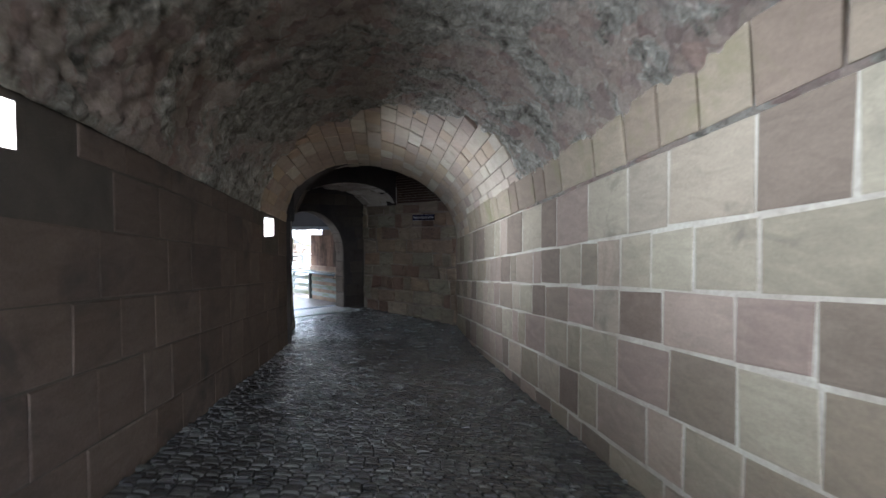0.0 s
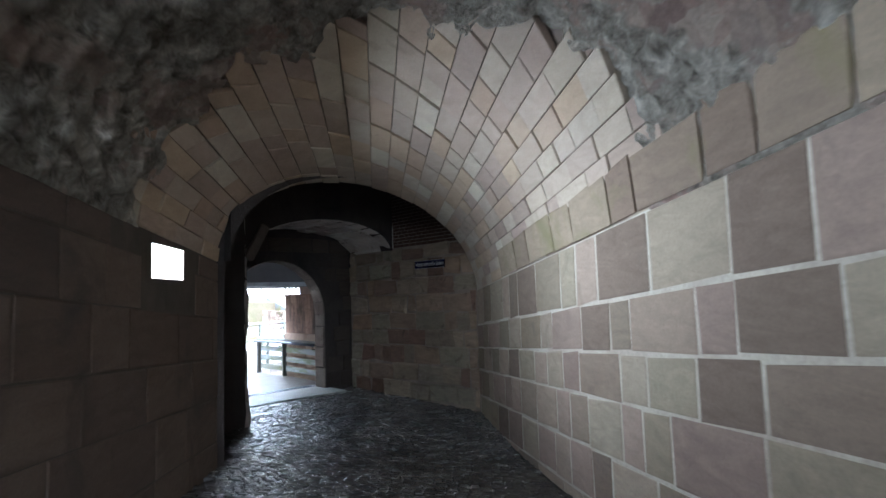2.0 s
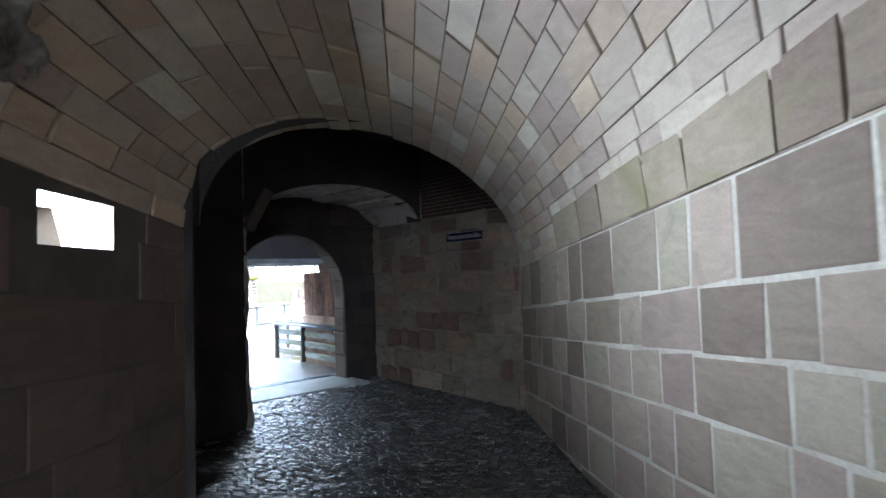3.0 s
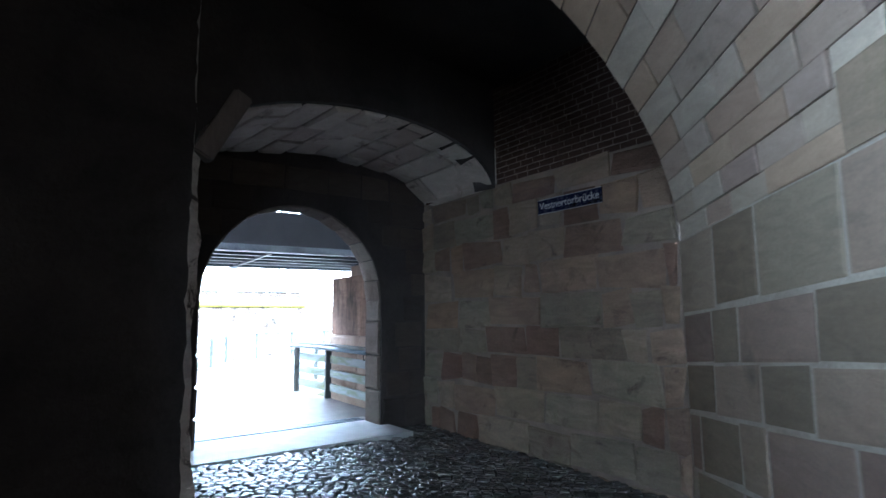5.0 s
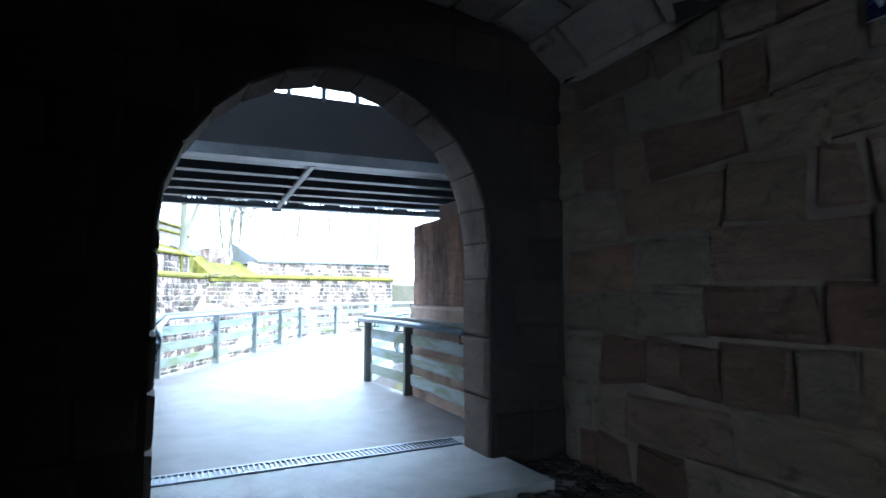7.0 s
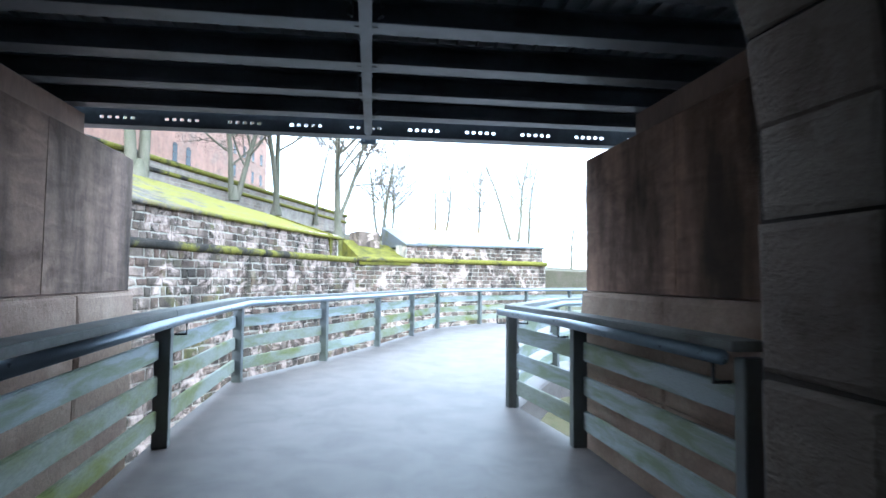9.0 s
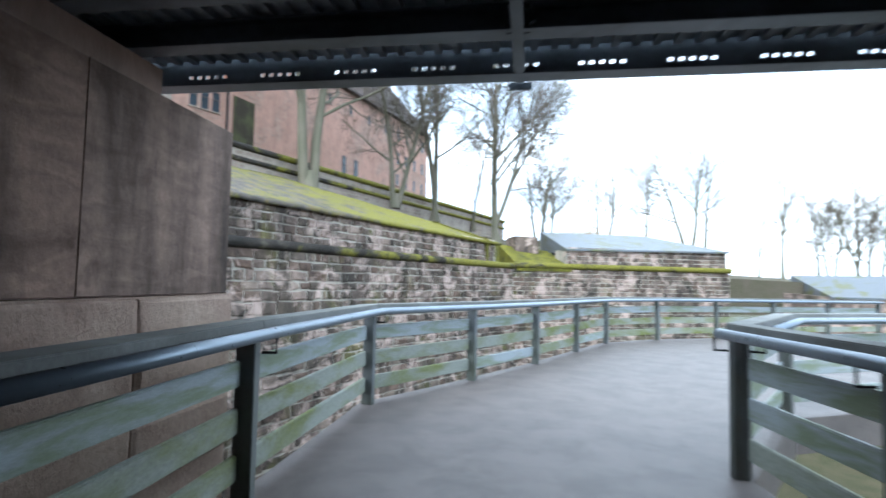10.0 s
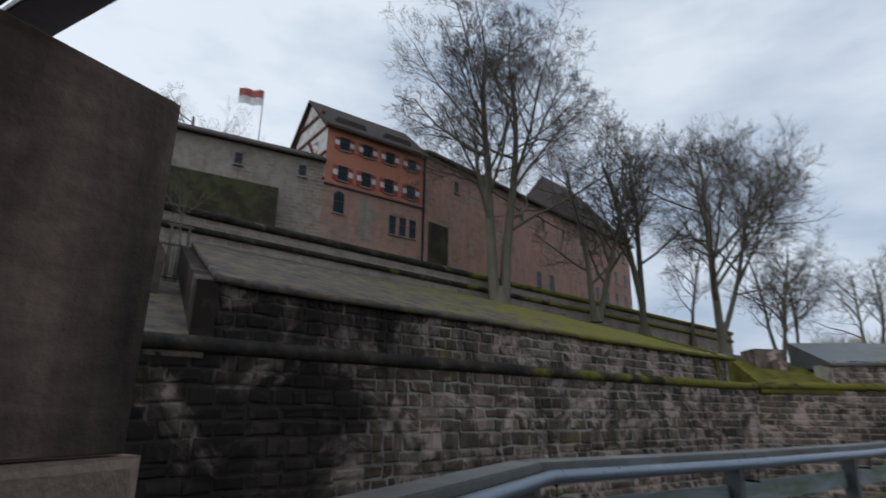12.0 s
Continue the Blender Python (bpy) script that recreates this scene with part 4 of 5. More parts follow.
for k in range(1, 6):
    o = mid + fn * (0.04 + 0.585 * k)
    for side in (-1, 1):
        plate = part("gusset_plate", box((0, 0, 0), (0.012, 0.20, 0.12), Matrix.Translation(o + fd * side * 0.075 + Vector((0, 0, 2.935))) @ Matrix.Rotation(math.atan2(fd.y, fd.x), 4, "Z"), 0.002), STEEL, overhead)
        for dz in (-0.03, 0.03):
            for dn in (-0.06, 0.06):
                c = o + fd * side * 0.088 + fn * dn + Vector((0, 0, 2.935 + dz))
                part("bolt", tube([c - fd * 0.012, c + fd * 0.012], 0.012, 6), STEEL, plate)
    part("cleat", box((0, 0, 0), (0.14, 0.05, 0.12), Matrix.Translation(o + Vector((0, 0, 2.91))) @ Matrix.Rotation(math.atan2(fd.y, fd.x), 4, "Z"), 0.004), STEEL, overhead)
# fascia panel towards the gate and its top strip
back_pl = Plane(tuple((fr_a - fd * ex + fn * 3.2)[:2]), tuple((fr_b + fd * ex + fn * 3.2)[:2]), -1)
part("fascia_panel", prism(back_pl, [(0, 2.95), (back_pl.len, 2.95), (back_pl.len, 3.52), (0, 3.52)], 0.0, 0.04), FASCIA, overhead)
part("fascia_flange", prism(back_pl, [(0, 2.83), (back_pl.len, 2.83), (back_pl.len, 2.94), (0, 2.94)], -0.05, 0.12), SHEET, overhead)
for k in range(22):
    u = back_pl.len * (k + 0.5) / 22
    part("fascia_post", prism(back_pl, [(u - 0.02, 3.48), (u + 0.02, 3.48), (u + 0.02, 4.6), (u - 0.02, 4.6)], 0.0, 0.04), STEEL, overhead)
# parapet of the gate over the bridge end closes the view above the slit
part("upper_plate", prism(back_pl, [(0, 3.70), (back_pl.len, 3.70), (back_pl.len, 4.6), (0, 4.6)], 0.0, 0.03), FASCIA, overhead)

# ---- moat, bastion ----
bm = bmesh.new()
R = 1500
rings = [[bm.verts.new((math.cos(2 * math.pi * k / 48) * rr - 20, math.sin(2 * math.pi * k / 48) * rr + 25, MOAT)) for k in range(48)] for rr in (30, 120, 400, R)]
bm.faces.new(rings[0])
for a, b in zip(rings, rings[1:]):
    for k in range(48):
        bm.faces.new((a[k], a[(k + 1) % 48], b[(k + 1) % 48], b[k]))
tagged(part("ground", bm, GRASS), "winter grass in the castle moat", "ground", kind="structure")

bast = Plane(W0, W1, -1)
wing = Plane(W1, W2, -1)
BL = bast.len
U_END = 4.33          # where the upper wall starts
TZ = 2.66


def bow(u):
    return 0.9 * math.sin(math.pi * max(0, min(1, u / BL)))


def bastP(u, z, w=0.0):
    return bast(u, z, w - bow(u) * 0.8 - 0.06 * (z - 2.6) * 0.5)


wall_9 = thing("wall_9")
tagged(wall_9, "old bastion wall of dark weathered stones with pale joints", "wall", kind="structure")
verts, faces = [], []
NU = 40
for i in range(NU + 1):
    u = -12 + (BL + 12) * i / NU
    for z, w in ((MOAT - 0.5, 0.0), (TZ, 0.0), (TZ, -2.5), (MOAT - 0.5, -2.5)):
        verts.append(bastP(u, z, w))
for i in range(NU):
    for k in range(4):
        a, b = 4 * i + k, 4 * i + (k + 1) % 4
        faces.append((a, b, b + 4, a + 4))
raw("lower_backing", verts, faces, MOATMORTAR, wall_9)
verts, faces = [], []
for i in range(NU + 1):
    u = U_END + (BL - 2.2 - U_END) * i / NU
    for z, w in ((TZ, -0.1), (4.2, -0.1), (4.2, -1.6), (TZ, -1.6)):
        verts.append(bastP(u, z, w))
for i in range(NU):
    for k in range(4):
        a, b = 4 * i + k, 4 * i + (k + 1) % 4
        faces.append((a, b, b + 4, a + 4))
faces += [(0, 1, 2, 3), tuple(4 * NU + k for k in (3, 2, 1, 0))]
raw("upper_backing", verts, faces, MOATMORTAR, wall_9)
part("roll_moulding", tube([bastP(-12 + (BL + 12) * i / 30, TZ, 0.02) for i in range(31)], 0.19, 12), TORUS, wall_9, "mossy stone roll moulding", smooth=True)

END_PL = Plane(tuple(bastP(U_END, 0, -0.1)[:2]), tuple(bastP(U_END + 2.45, 0, -12.5)[:2]), -1)
part("end_backing", prism(END_PL, [(0, TZ - 0.2), (12.3, TZ - 0.2), (12.3, 7.9), (0.2, 4.16), (0, 4.16)], -0.5, 0.0), MOATSTONE, wall_9)

# coping slope rising to the terrace
SL = 12.6


def slope(u, d, w=0.0):
    """The mossy slope behind the bastion wall: d metres back from its edge."""
    return bastP(u, 4.24 + 0.325 * d + w - 0.012 * max(0, u - 14), 0.14 - d)


verts, faces = [], []
NU2, ND = 60, 16
for i in range(NU2 + 1):
    u = U_END - 0.1 + (BL - 1.6 - U_END) * i / NU2
    lim = SL * min(1.0, 0.12 + (BL - 1.0 - u) / 9.0)
    for k in range(ND + 1):
        d = lim * k / ND
        q = slope(u + 0.2 * d * (1 - i / NU2), d)
        verts.append(q + Vector((0, 0, 0.05 * noise.noise(q * 1.3))))
for i in range(NU2):
    for k in range(ND):
        a = i * (ND + 1) + k
        faces.append((a, a + 1, a + ND + 2, a + ND + 1))
coping = raw("sloping_coping", verts, faces, COPING, smooth=True)
tagged(coping, "wet stone coping slope overgrown with yellow-green moss", "coping", kind="structure")
s = coping.modifiers.new("thickness", "SOLIDIFY")
s.thickness, s.offset = 0.16, 1.0

# lower left end of the bastion with sloping slabs and a stub of wall
verts = [bastP(-12, TZ + 0.1, 0.1), bastP(U_END - 0.2, TZ + 0.1, 0.1), bastP(U_END + 2.0, 6.35, -11), bastP(-12, 6.35, -11)]
verts += [v - Vector((0, 0, 0.4)) for v in verts]
low_slabs = raw("paved_slope", verts, [(0, 1, 2, 3), (4, 5, 6, 7), (0, 1, 5, 4), (1, 2, 6, 5), (2, 3, 7, 6), (3, 0, 4, 7)], COPING)
tagged(low_slabs, "low sloping stone slabs on the bastion", "coping", kind="structure")
stub = part("wall_10", prism(bast, [(0.6, 3.4), (4.1, 3.4), (4.3, 5.9), (3.8, 6.7), (2.6, 6.9), (0.6, 6.9)], -8.0, -6.0), ASHLAR_DARK)
tagged(stub, "dark stub of rampart wall", "wall", kind="structure")
gate_s = thing("rampart_gate")
tagged(gate_s, "small dark iron gate between rampart walls", "gate")
for k in range(9):
    part("gate_bar", bar(bast(4.5 + 0.11 * k, 5.6, -9.0), bast(4.5 + 0.11 * k, 7.1, -9.0), 0.025, 0.025, up=(1, 0, 0)), IRON, gate_s)
for z in (5.75, 7.0):
    part("gate_rail", bar(bast(4.42, z, -9.0), bast(5.48, z, -9.0), 0.03, 0.04), IRON, gate_s)
stake = thing("tree_stake")
tagged(stake, "wooden stake frame supporting a young tree on the rampart", "stake")
for u in (5.1, 5.75):
    part("stake_post", tube([bast(u, 5.6, -9.6), bast(u, 8.0, -9.6)], 0.05, 8), OLDWOOD, stake)
part("cross_bar", bar(bast(4.95, 7.95, -9.6), bast(5.9, 7.95, -9.6), 0.06, 0.09, 0.01), OLDWOOD, stake)

# hip end and embrasure between bastion and wing
hip = raw("hip_coping", [bastP(BL - 3.6, 4.2, 0.1), bastP(BL - 0.6, 4.0, -0.6), bastP(BL - 0.4, 4.05, -4.5), bastP(BL - 3.2, 5.5, -4.0), bastP(BL - 3.4, TZ + 0.2, 0.0), bastP(BL - 0.5, TZ + 0.2, -0.7), bastP(BL - 0.4, TZ + 0.2, -4.5), bastP(BL - 3.2, TZ + 0.2, -4.0)],
          [(0, 1, 3), (1, 2, 3), (0, 4, 5, 1), (1, 5, 6, 2), (2, 6, 7, 3), (3, 7, 4, 0), (4, 5, 6, 7)], MOSS)
tagged(hip, "moss-covered sloping end of the rampart", "coping", kind="structure")
emb = raw("embrasure_slope", [wing(0.3, TZ + 0.12, 0.15), wing(4.2, TZ + 0.12, 0.15), wing(4.2, 4.0, -4.2), wing(0.3, 4.4, -4.2), wing(0.3, TZ - 0.3, 0.1), wing(4.2, TZ - 0.3, 0.1), wing(4.2, TZ - 0.3, -4.2), wing(0.3, TZ - 0.3, -4.2)],
          [(0, 1, 2, 3), (0, 4, 5, 1), (1, 5, 6, 2), (2, 6, 7, 3), (3, 7, 4, 0), (4, 5, 6, 7)], MOSS)
tagged(emb, "moss-covered embrasure slope", "coping", kind="structure")
merlon = part("wall_11", prism(wing, [(1.3, 2.7), (3.0, 2.7), (3.0, 4.9), (1.3, 4.95)], -5.2, -3.0), MOATSTONE)
tagged(merlon, "short mossy rampart block", "wall", kind="structure")

wall_12 = thing("wall_12")
tagged(wall_12, "far bastion wing of grey weathered stones", "wall", kind="structure")
part("lower_backing", prism(wing, [(-0.3, MOAT), (wing.len, MOAT), (wing.len, TZ), (-0.3, TZ)], -2.5, 0.0), MOATMORTAR, wall_12)
part("upper_backing", prism(wing, [(3.9, TZ), (wing.len - 0.15, TZ), (wing.len - 0.15, 4.05), (3.9, 3.9)], -2.0, -0.1), MOATMORTAR, wall_12)
part("roll_moulding", tube([wing(-0.2 + (wing.len + 0.3) * i / 12, TZ + 0.06, 0.02) for i in range(13)], 0.19, 12), TORUS, wall_12, "mossy stone roll moulding", smooth=True)
wr = raw("slab_roof", [wing(3.8, 3.92, 0.1), wing(wing.len, 4.1, 0.1), wing(wing.len - 3.0, 5.6, -6), wing(4.4, 5.6, -6), wing(3.8, 3.8, 0.1), wing(wing.len, 3.98, 0.1), wing(wing.len - 3.0, 3.98, -6), wing(4.4, 3.8, -6)],
         [(0, 1, 2, 3), (0, 4, 5, 1), (1, 5, 6, 2), (2, 6, 7, 3), (3, 7, 4, 0), (4, 5, 6, 7)], SLABROOF)
tagged(wr, "wet grey stone slab roof on the bastion wing", "roof", kind="structure")
far_pl = Plane(W2, (-30.0, 60.0), -1)
fw = part("wall_13", prism(far_pl, [(0, MOAT), (far_pl.len, MOAT), (far_pl.len, 2.9), (0, 2.9)], -2.0, -0.4), MOATSTONE)
tagged(fw, "rounded end of the bastion wing", "wall", kind="structure")
moat2 = Plane((-30.0, 74.0), (20.0, 70.0), -1)
fw2 = part("wall_14", prism(moat2, [(0, MOAT), (80, MOAT), (80, 1.4), (0, 1.4)], -2.0, 0.0), GREYWALL)
tagged(fw2, "far moat wall of grey stones", "wall", kind="structure")
rp = Plane((-29.0, 66.0), (-8.0, 72.0), -1)
ramp = part("wall_15", prism(rp, [(0, MOAT), (rp.len, MOAT), (rp.len, 0.9), (4, 0.9), (0, 1.2)], -3.5, 0.0), MOATSTONE)
raw("slab_slope", [rp(0, 2.8, -3.2), rp(3.5, 0.95, 0.2), rp(rp.len, 0.95, 0.2), rp(rp.len, 2.7, -3.2), rp(0, 1.0, -3.4), rp(3.5, 0.8, 0.2), rp(rp.len, 0.8, 0.2), rp(rp.len, 1.0, -3.4)],
    [(0, 1, 2, 3), (4, 5, 6, 7), (0, 1, 5, 4), (1, 2, 6, 5), (2, 3, 7, 6), (3, 0, 4, 7)], SLABROOF, ramp, label="pale wet slab slope")
tagged(ramp, "pale sloping parapet beyond the bastion", "wall", kind="structure")

# terrace wall above the slope
off = 13.0
terr = Plane(tuple(bast(-30, 0, -off)[:2]), tuple(bast(60, 0, -off)[:2]), -1)
wall_16 = thing("wall_16")
tagged(wall_16, "low pale terrace wall with mossy ledges", "wall", kind="structure")
part("terrace_backing", strip_wall(terr, [4.5 * i for i in range(21)], lambda u: 2.0, lambda u: 9.75 - 0.012 * max(0, u - 30), -1.0, 0.0), GREYWALL, wall_16)
for z, r in ((9.75, 0.2), (8.95, 0.16)):
    part("mossy_ledge", tube([terr(90 * i / 30, z - 0.012 * max(0, 90 * i / 30 - 30), 0.05) for i in range(31)], r, 8), TORUS, wall_16, "mossy ledge", smooth=True)
V = [terr(-20, 9.7, -0.2), terr(76, 9.2, -0.2), terr(90, 9.2, -60), terr(-20, 11.5, -60)]
hill = raw("terrace_ground", V + [v - Vector((0, 0, 1.0)) for v in V], [(0, 1, 2, 3), (4, 5, 6, 7), (0, 1, 5, 4), (1, 2, 6, 5), (2, 3, 7, 6), (3, 0, 4, 7)], GRASS)
tagged(hill, "grassed castle terrace", "ground", kind="structure")
# ground behind the wing, under the far trees
V = [Vector(p) for p in ((-36.5, 43, 3.7), (-31.5, 57, 2.4), (-17, 110, 1.2), (-110, 130, 7.0), (-90, 60, 7.0), (-47, 47, 6.0))]
park = raw("park_ground", V + [v - Vector((0, 0, 3)) for v in V], [(0, 1, 2, 3, 4, 5)] + [(i, (i + 1) % 6, (i + 1) % 6 + 6, i + 6) for i in range(6)], UNDERGROWTH)
tagged(park, "grassy rampart park with bare trees", "ground", kind="structure")


# ---- castle buildings ----
def window(parent, pl, u, z, w, h, mat=FRAMEWHITE, shutters=False, arched=False):
    win = part("window", prism(pl, [(u - w / 2 - 0.08, z - h / 2 - 0.1), (u + w / 2 + 0.08, z - h / 2 - 0.1), (u + w / 2 + 0.08, z - h / 2), (u - w / 2 - 0.08, z - h / 2)], 0.0, 0.12), GREYWALL, parent)
    if arched:
        poly = [(u - w / 2, z - h / 2), (u + w / 2, z - h / 2)] + [(u + w / 2 * math.cos(a), z + h / 2 - w / 4 + w / 2 * math.sin(a)) for a in [math.pi * k / 8 for k in range(9)]]
    else:
        poly = [(u - w / 2, z - h / 2), (u + w / 2, z - h / 2), (u + w / 2, z + h / 2), (u - w / 2, z + h / 2)]
    part("pane", prism(pl, poly, -0.1, 0.012), GLASS, win)
    for a, b in (((-.5, -.5), (-.5, .5)), ((.5, -.5), (.5, .5)), ((-.5, .5), (.5, .5)), ((0, -.5), (0, .5)), ((-.5, .1), (.5, .1))):
        part("frame_bar", bar(pl(u + a[0] * w, z + a[1] * h, 0.03), pl(u + b[0] * w, z + b[1] * h, 0.03), 0.07, 0.07), mat, win)
    if shutters:
        for s in (-1, 1):
            c = u + s * (w / 2 + w * 0.27)
            sh = part("shutter", prism(pl, [(c - w * 0.23, z - h / 2), (c + w * 0.23, z - h / 2), (c + w * 0.23, z + h / 2), (c - w * 0.23, z + h / 2)], 0.01, 0.06), SHUT_RED, win, "red and white wooden shutter")
            part("shutter_panel", prism(pl, [(c - w * 0.23, z - h * 0.17), (c + w * 0.23, z - h * 0.17), (c + w * 0.23, z + h * 0.2), (c - w * 0.23, z + h * 0.2)], 0.064, 0.075), SHUT_WHITE, sh)
    return win


house = thing("castle_house")
tagged(house, "orange rendered castle house with half-timbered gable and shutters", "house")
HA, HB = (-46.2, 15.5), (-49.9, 23.65)
ha = Plane(HA, HB, -1)
HL = ha.len
HD = 7.0
part("upper_wall", prism(ha, [(0, 16.9), (HL, 16.9), (HL, 21.75), (0, 21.75)], -HD, 0.0), RENDER_O, house)
part("lower_wall", prism(ha, [(0, 9.0), (HL, 9.0), (HL, 16.89), (0, 16.89)], -HD, 0.0), RENDER_P, house)
part("string_course", bar(ha(0, 16.92, 0.05), ha(HL, 16.92, 0.05), 0.1, 0.14), ROOF, house)
RID = 25.2
V = [ha(-0.35, 21.55, 0.5), ha(HL + 0.1, 21.55, 0.5), ha(HL + 0.1, RID, -HD / 2), ha(-0.35, RID, -HD / 2), ha(-0.35, 21.55, -HD - 0.5), ha(HL + 0.1, 21.55, -HD - 0.5)]
roof = raw("roof", V + [v - Vector((0, 0, 0.2)) for v in V], [(0, 1, 2, 3), (3, 2, 5, 4), (6, 7, 8, 9), (9, 8, 11, 10), (0, 1, 7, 6), (4, 5, 11, 10), (0, 3, 9, 6), (3, 4, 10, 9), (1, 2, 8, 7), (2, 5, 11, 8)], ROOF, house)
for u in (2.0, 6.3):
    dm = part("dormer", prism(ha, [(u - 1.5, 22.0), (u + 1.5, 22.0), (u + 1.2, 22.7), (u - 1.2, 22.7)], -2.4, -0.25), ROOF, roof)
V = [ha(0, 21.6, 0), ha(0, RID - 0.2, -HD / 2), ha(0, 21.6, -HD), ha(0.2, 21.6, 0), ha(0.2, RID - 0.2, -HD / 2), ha(0.2, 21.6, -HD)]
gable = raw("gable", V, [(0, 1, 2), (3, 4, 5), (0, 1, 4, 3), (1, 2, 5, 4), (2, 0, 3, 5)], WHITE, house, label="white plaster gable with red timbers")
gpl = Plane(HA, tuple(ha(0, 0, -HD)[:2]), 1)
part("gable_wall", prism(gpl, [(0.02, 17.0), (HD - 0.02, 17.0), (HD - 0.02, 21.6), (0.02, 21.6)], -0.02, 0.03), WHITE, house)
for a, b in (((0, 17.2), (0, 21.6)), ((HD * .25, 17.2), (HD * .25, 23.3)), ((HD * .5, 17.2), (HD * .5, 24.8)), ((HD * .75, 17.2), (HD * .75, 23.3)), ((HD, 17.2), (HD, 21.6)), ((0, 19.4), (HD, 19.4)), ((0, 21.5), (HD, 21.5)), ((0.9, 23.1), (HD - 0.9, 23.1)),
             ((0, 17.2), (HD * .25, 19.4)), ((HD * .25, 19.4), (HD * .5, 21.5)), ((HD, 17.2), (HD * .75, 19.4)), ((0, 21.5), (HD / 2, 25.0)), ((HD, 21.5), (HD / 2, 25.0))):
    part("timber", bar(gpl(a[0], a[1], 0.05), gpl(b[0], b[1], 0.05), 0.2, 0.2), TIMBER, gable)
for u in (2.4, 4.5):
    window(house, gpl, u, 20.3, 0.8, 1.1, FRAMEDARK, True)
for u in (1.45, 3.45, 5.5, 7.6):
    window(house, ha, u, 20.4, 0.82, 1.0, FRAMEDARK, True)
    window(house, ha, u, 18.0, 0.82, 1.15, FRAMEDARK, True)
window(house, ha, 1.3, 15.6, 0.85, 1.5, FRAMEDARK, arched=True)
for u in (6.0, 6.95, 7.9):
    window(house, ha, u, 14.9, 0.6, 1.5, FRAMEDARK)
patch = part("bare_stone_patch", prism(ha, [(2.8, 13.2), (4.4, 13.2), (4.3, 14.6), (4.6, 15.5), (3.9, 16.5), (2.9, 16.3), (3.1, 15)], -0.05, 0.02), GREYWALL, house, "patch of bare stone")
part("downpipe", tube([ha(HL - 0.1, 21.5, 0.12), ha(HL - 0.1, 10.0, 0.12)], 0.09, 8), IRON, house)

hall = thing("castle_hall")
tagged(hall, "long pink rendered castle hall with few small windows", "building")
HC = (-72.0, 55.5)
hb = Plane(HB, HC, -1)
part("wall", prism(hb, [(0, 8.0), (hb.len, 8.0), (hb.len, 22.2), (0, 22.2)], -12.0, 0.0), RENDER_P, hall)
raw("roof", [hb(-0.1, 22.05, 0.6), hb(25, 22.05, 0.6), hb(25, 24.0, -6), hb(-0.1, 24.0, -6), hb(-0.1, 21.8, 0.6), hb(25, 21.8, 0.6), hb(25, 21.8, -6), hb(-0.1, 21.8, -6)],
    [(0, 1, 2, 3), (0, 4, 5, 1), (1, 5, 6, 2), (2, 6, 7, 3), (3, 7, 4, 0), (4, 5, 6, 7)], ROOF, hall)
raw("high_roof", [hb(25, 22.05, 0.6), hb(hb.len + 0.6, 22.05, 0.6), hb(hb.len + 0.6, 22.05, -12.6), hb(25, 22.05, -12.6), hb(27.5, 30.5, -6), hb(hb.len - 3, 30.5, -6)],
    [(0, 1, 5, 4), (1, 2, 5), (2, 3, 4, 5), (3, 0, 4), (0, 1, 2, 3)], ROOF, hall, label="tall steep hipped roof")
for u, z, w, h in [(17.0, 13.6, 0.8, 2.0), (19.4, 13.6, 0.9, 2.0)]:
    window(hall, hb, u, z, w, h, FRAMEDARK, arched=True)
for u in (4, 9, 14, 18, 22, 26):
    window(hall, hb, u, 20.0, 0.55, 1.0, FRAMEDARK)
for u in (29.5, 32, 34.5, 37):
    for z in (20.3, 17.2, 14.4):
        window(hall, hb, u, z, 0.7, 1.4, FRAMEDARK)
part("green_door", prism(hb, [(0.6, 12.2), (3.0, 12.2), (3.0, 16.0), (0.6, 16.0)], -0.1, 0.05), MOSSWALL, hall, "tall moss-green walled-up bay")

fort = thing("fort_wall")
tagged(fort, "grey fortification wall with small openings and tiled coping", "wall")
FA2 = (-41.0, -6.0)
fp = Plane(FA2, HA, -1)
part("wall", prism(fp, [(0, 9.0), (fp.len, 9.0), (fp.len, 18.6), (0, 19.2)], -1.2, -0.05), GREYWALL, fort)
part("mossy_wall", prism(fp, [(0, 9.0), (fp.len - 3.2, 9.0), (fp.len - 3.2, 15.7), (0, 16.4)], -0.05, 0.5), MOSSWALL, fort, "lower wall dark with moss")
raw("coping", [fp(-0.1, 19.25, 0.35), fp(fp.len, 18.65, 0.35), fp(fp.len, 19.3, -0.6), fp(-0.1, 19.9, -0.6), fp(-0.1, 19.1, 0.35), fp(fp.len, 18.5, 0.35), fp(fp.len, 18.5, -0.6), fp(-0.1, 19.1, -0.6)],
    [(0, 1, 2, 3), (0, 4, 5, 1), (1, 5, 6, 2), (2, 6, 7, 3), (3, 7, 4, 0), (4, 5, 6, 7)], ROOF, fort)
for u in (fp.len - 1.6, fp.len - 6.0, fp.len - 10.5):
    window(fort, fp, u, 17.5, 0.5, 0.8, FRAMEDARK)

flag = thing("flag")
tagged(flag, "red and white flag on a pale pole above the fort wall", "flag")
fb = Vector((-50.5, 10.0, 10.6))
part("pole", tube([fb, fb + Vector((0, 0, 15.6))], 0.05, 8), FRAMEWHITE, flag)
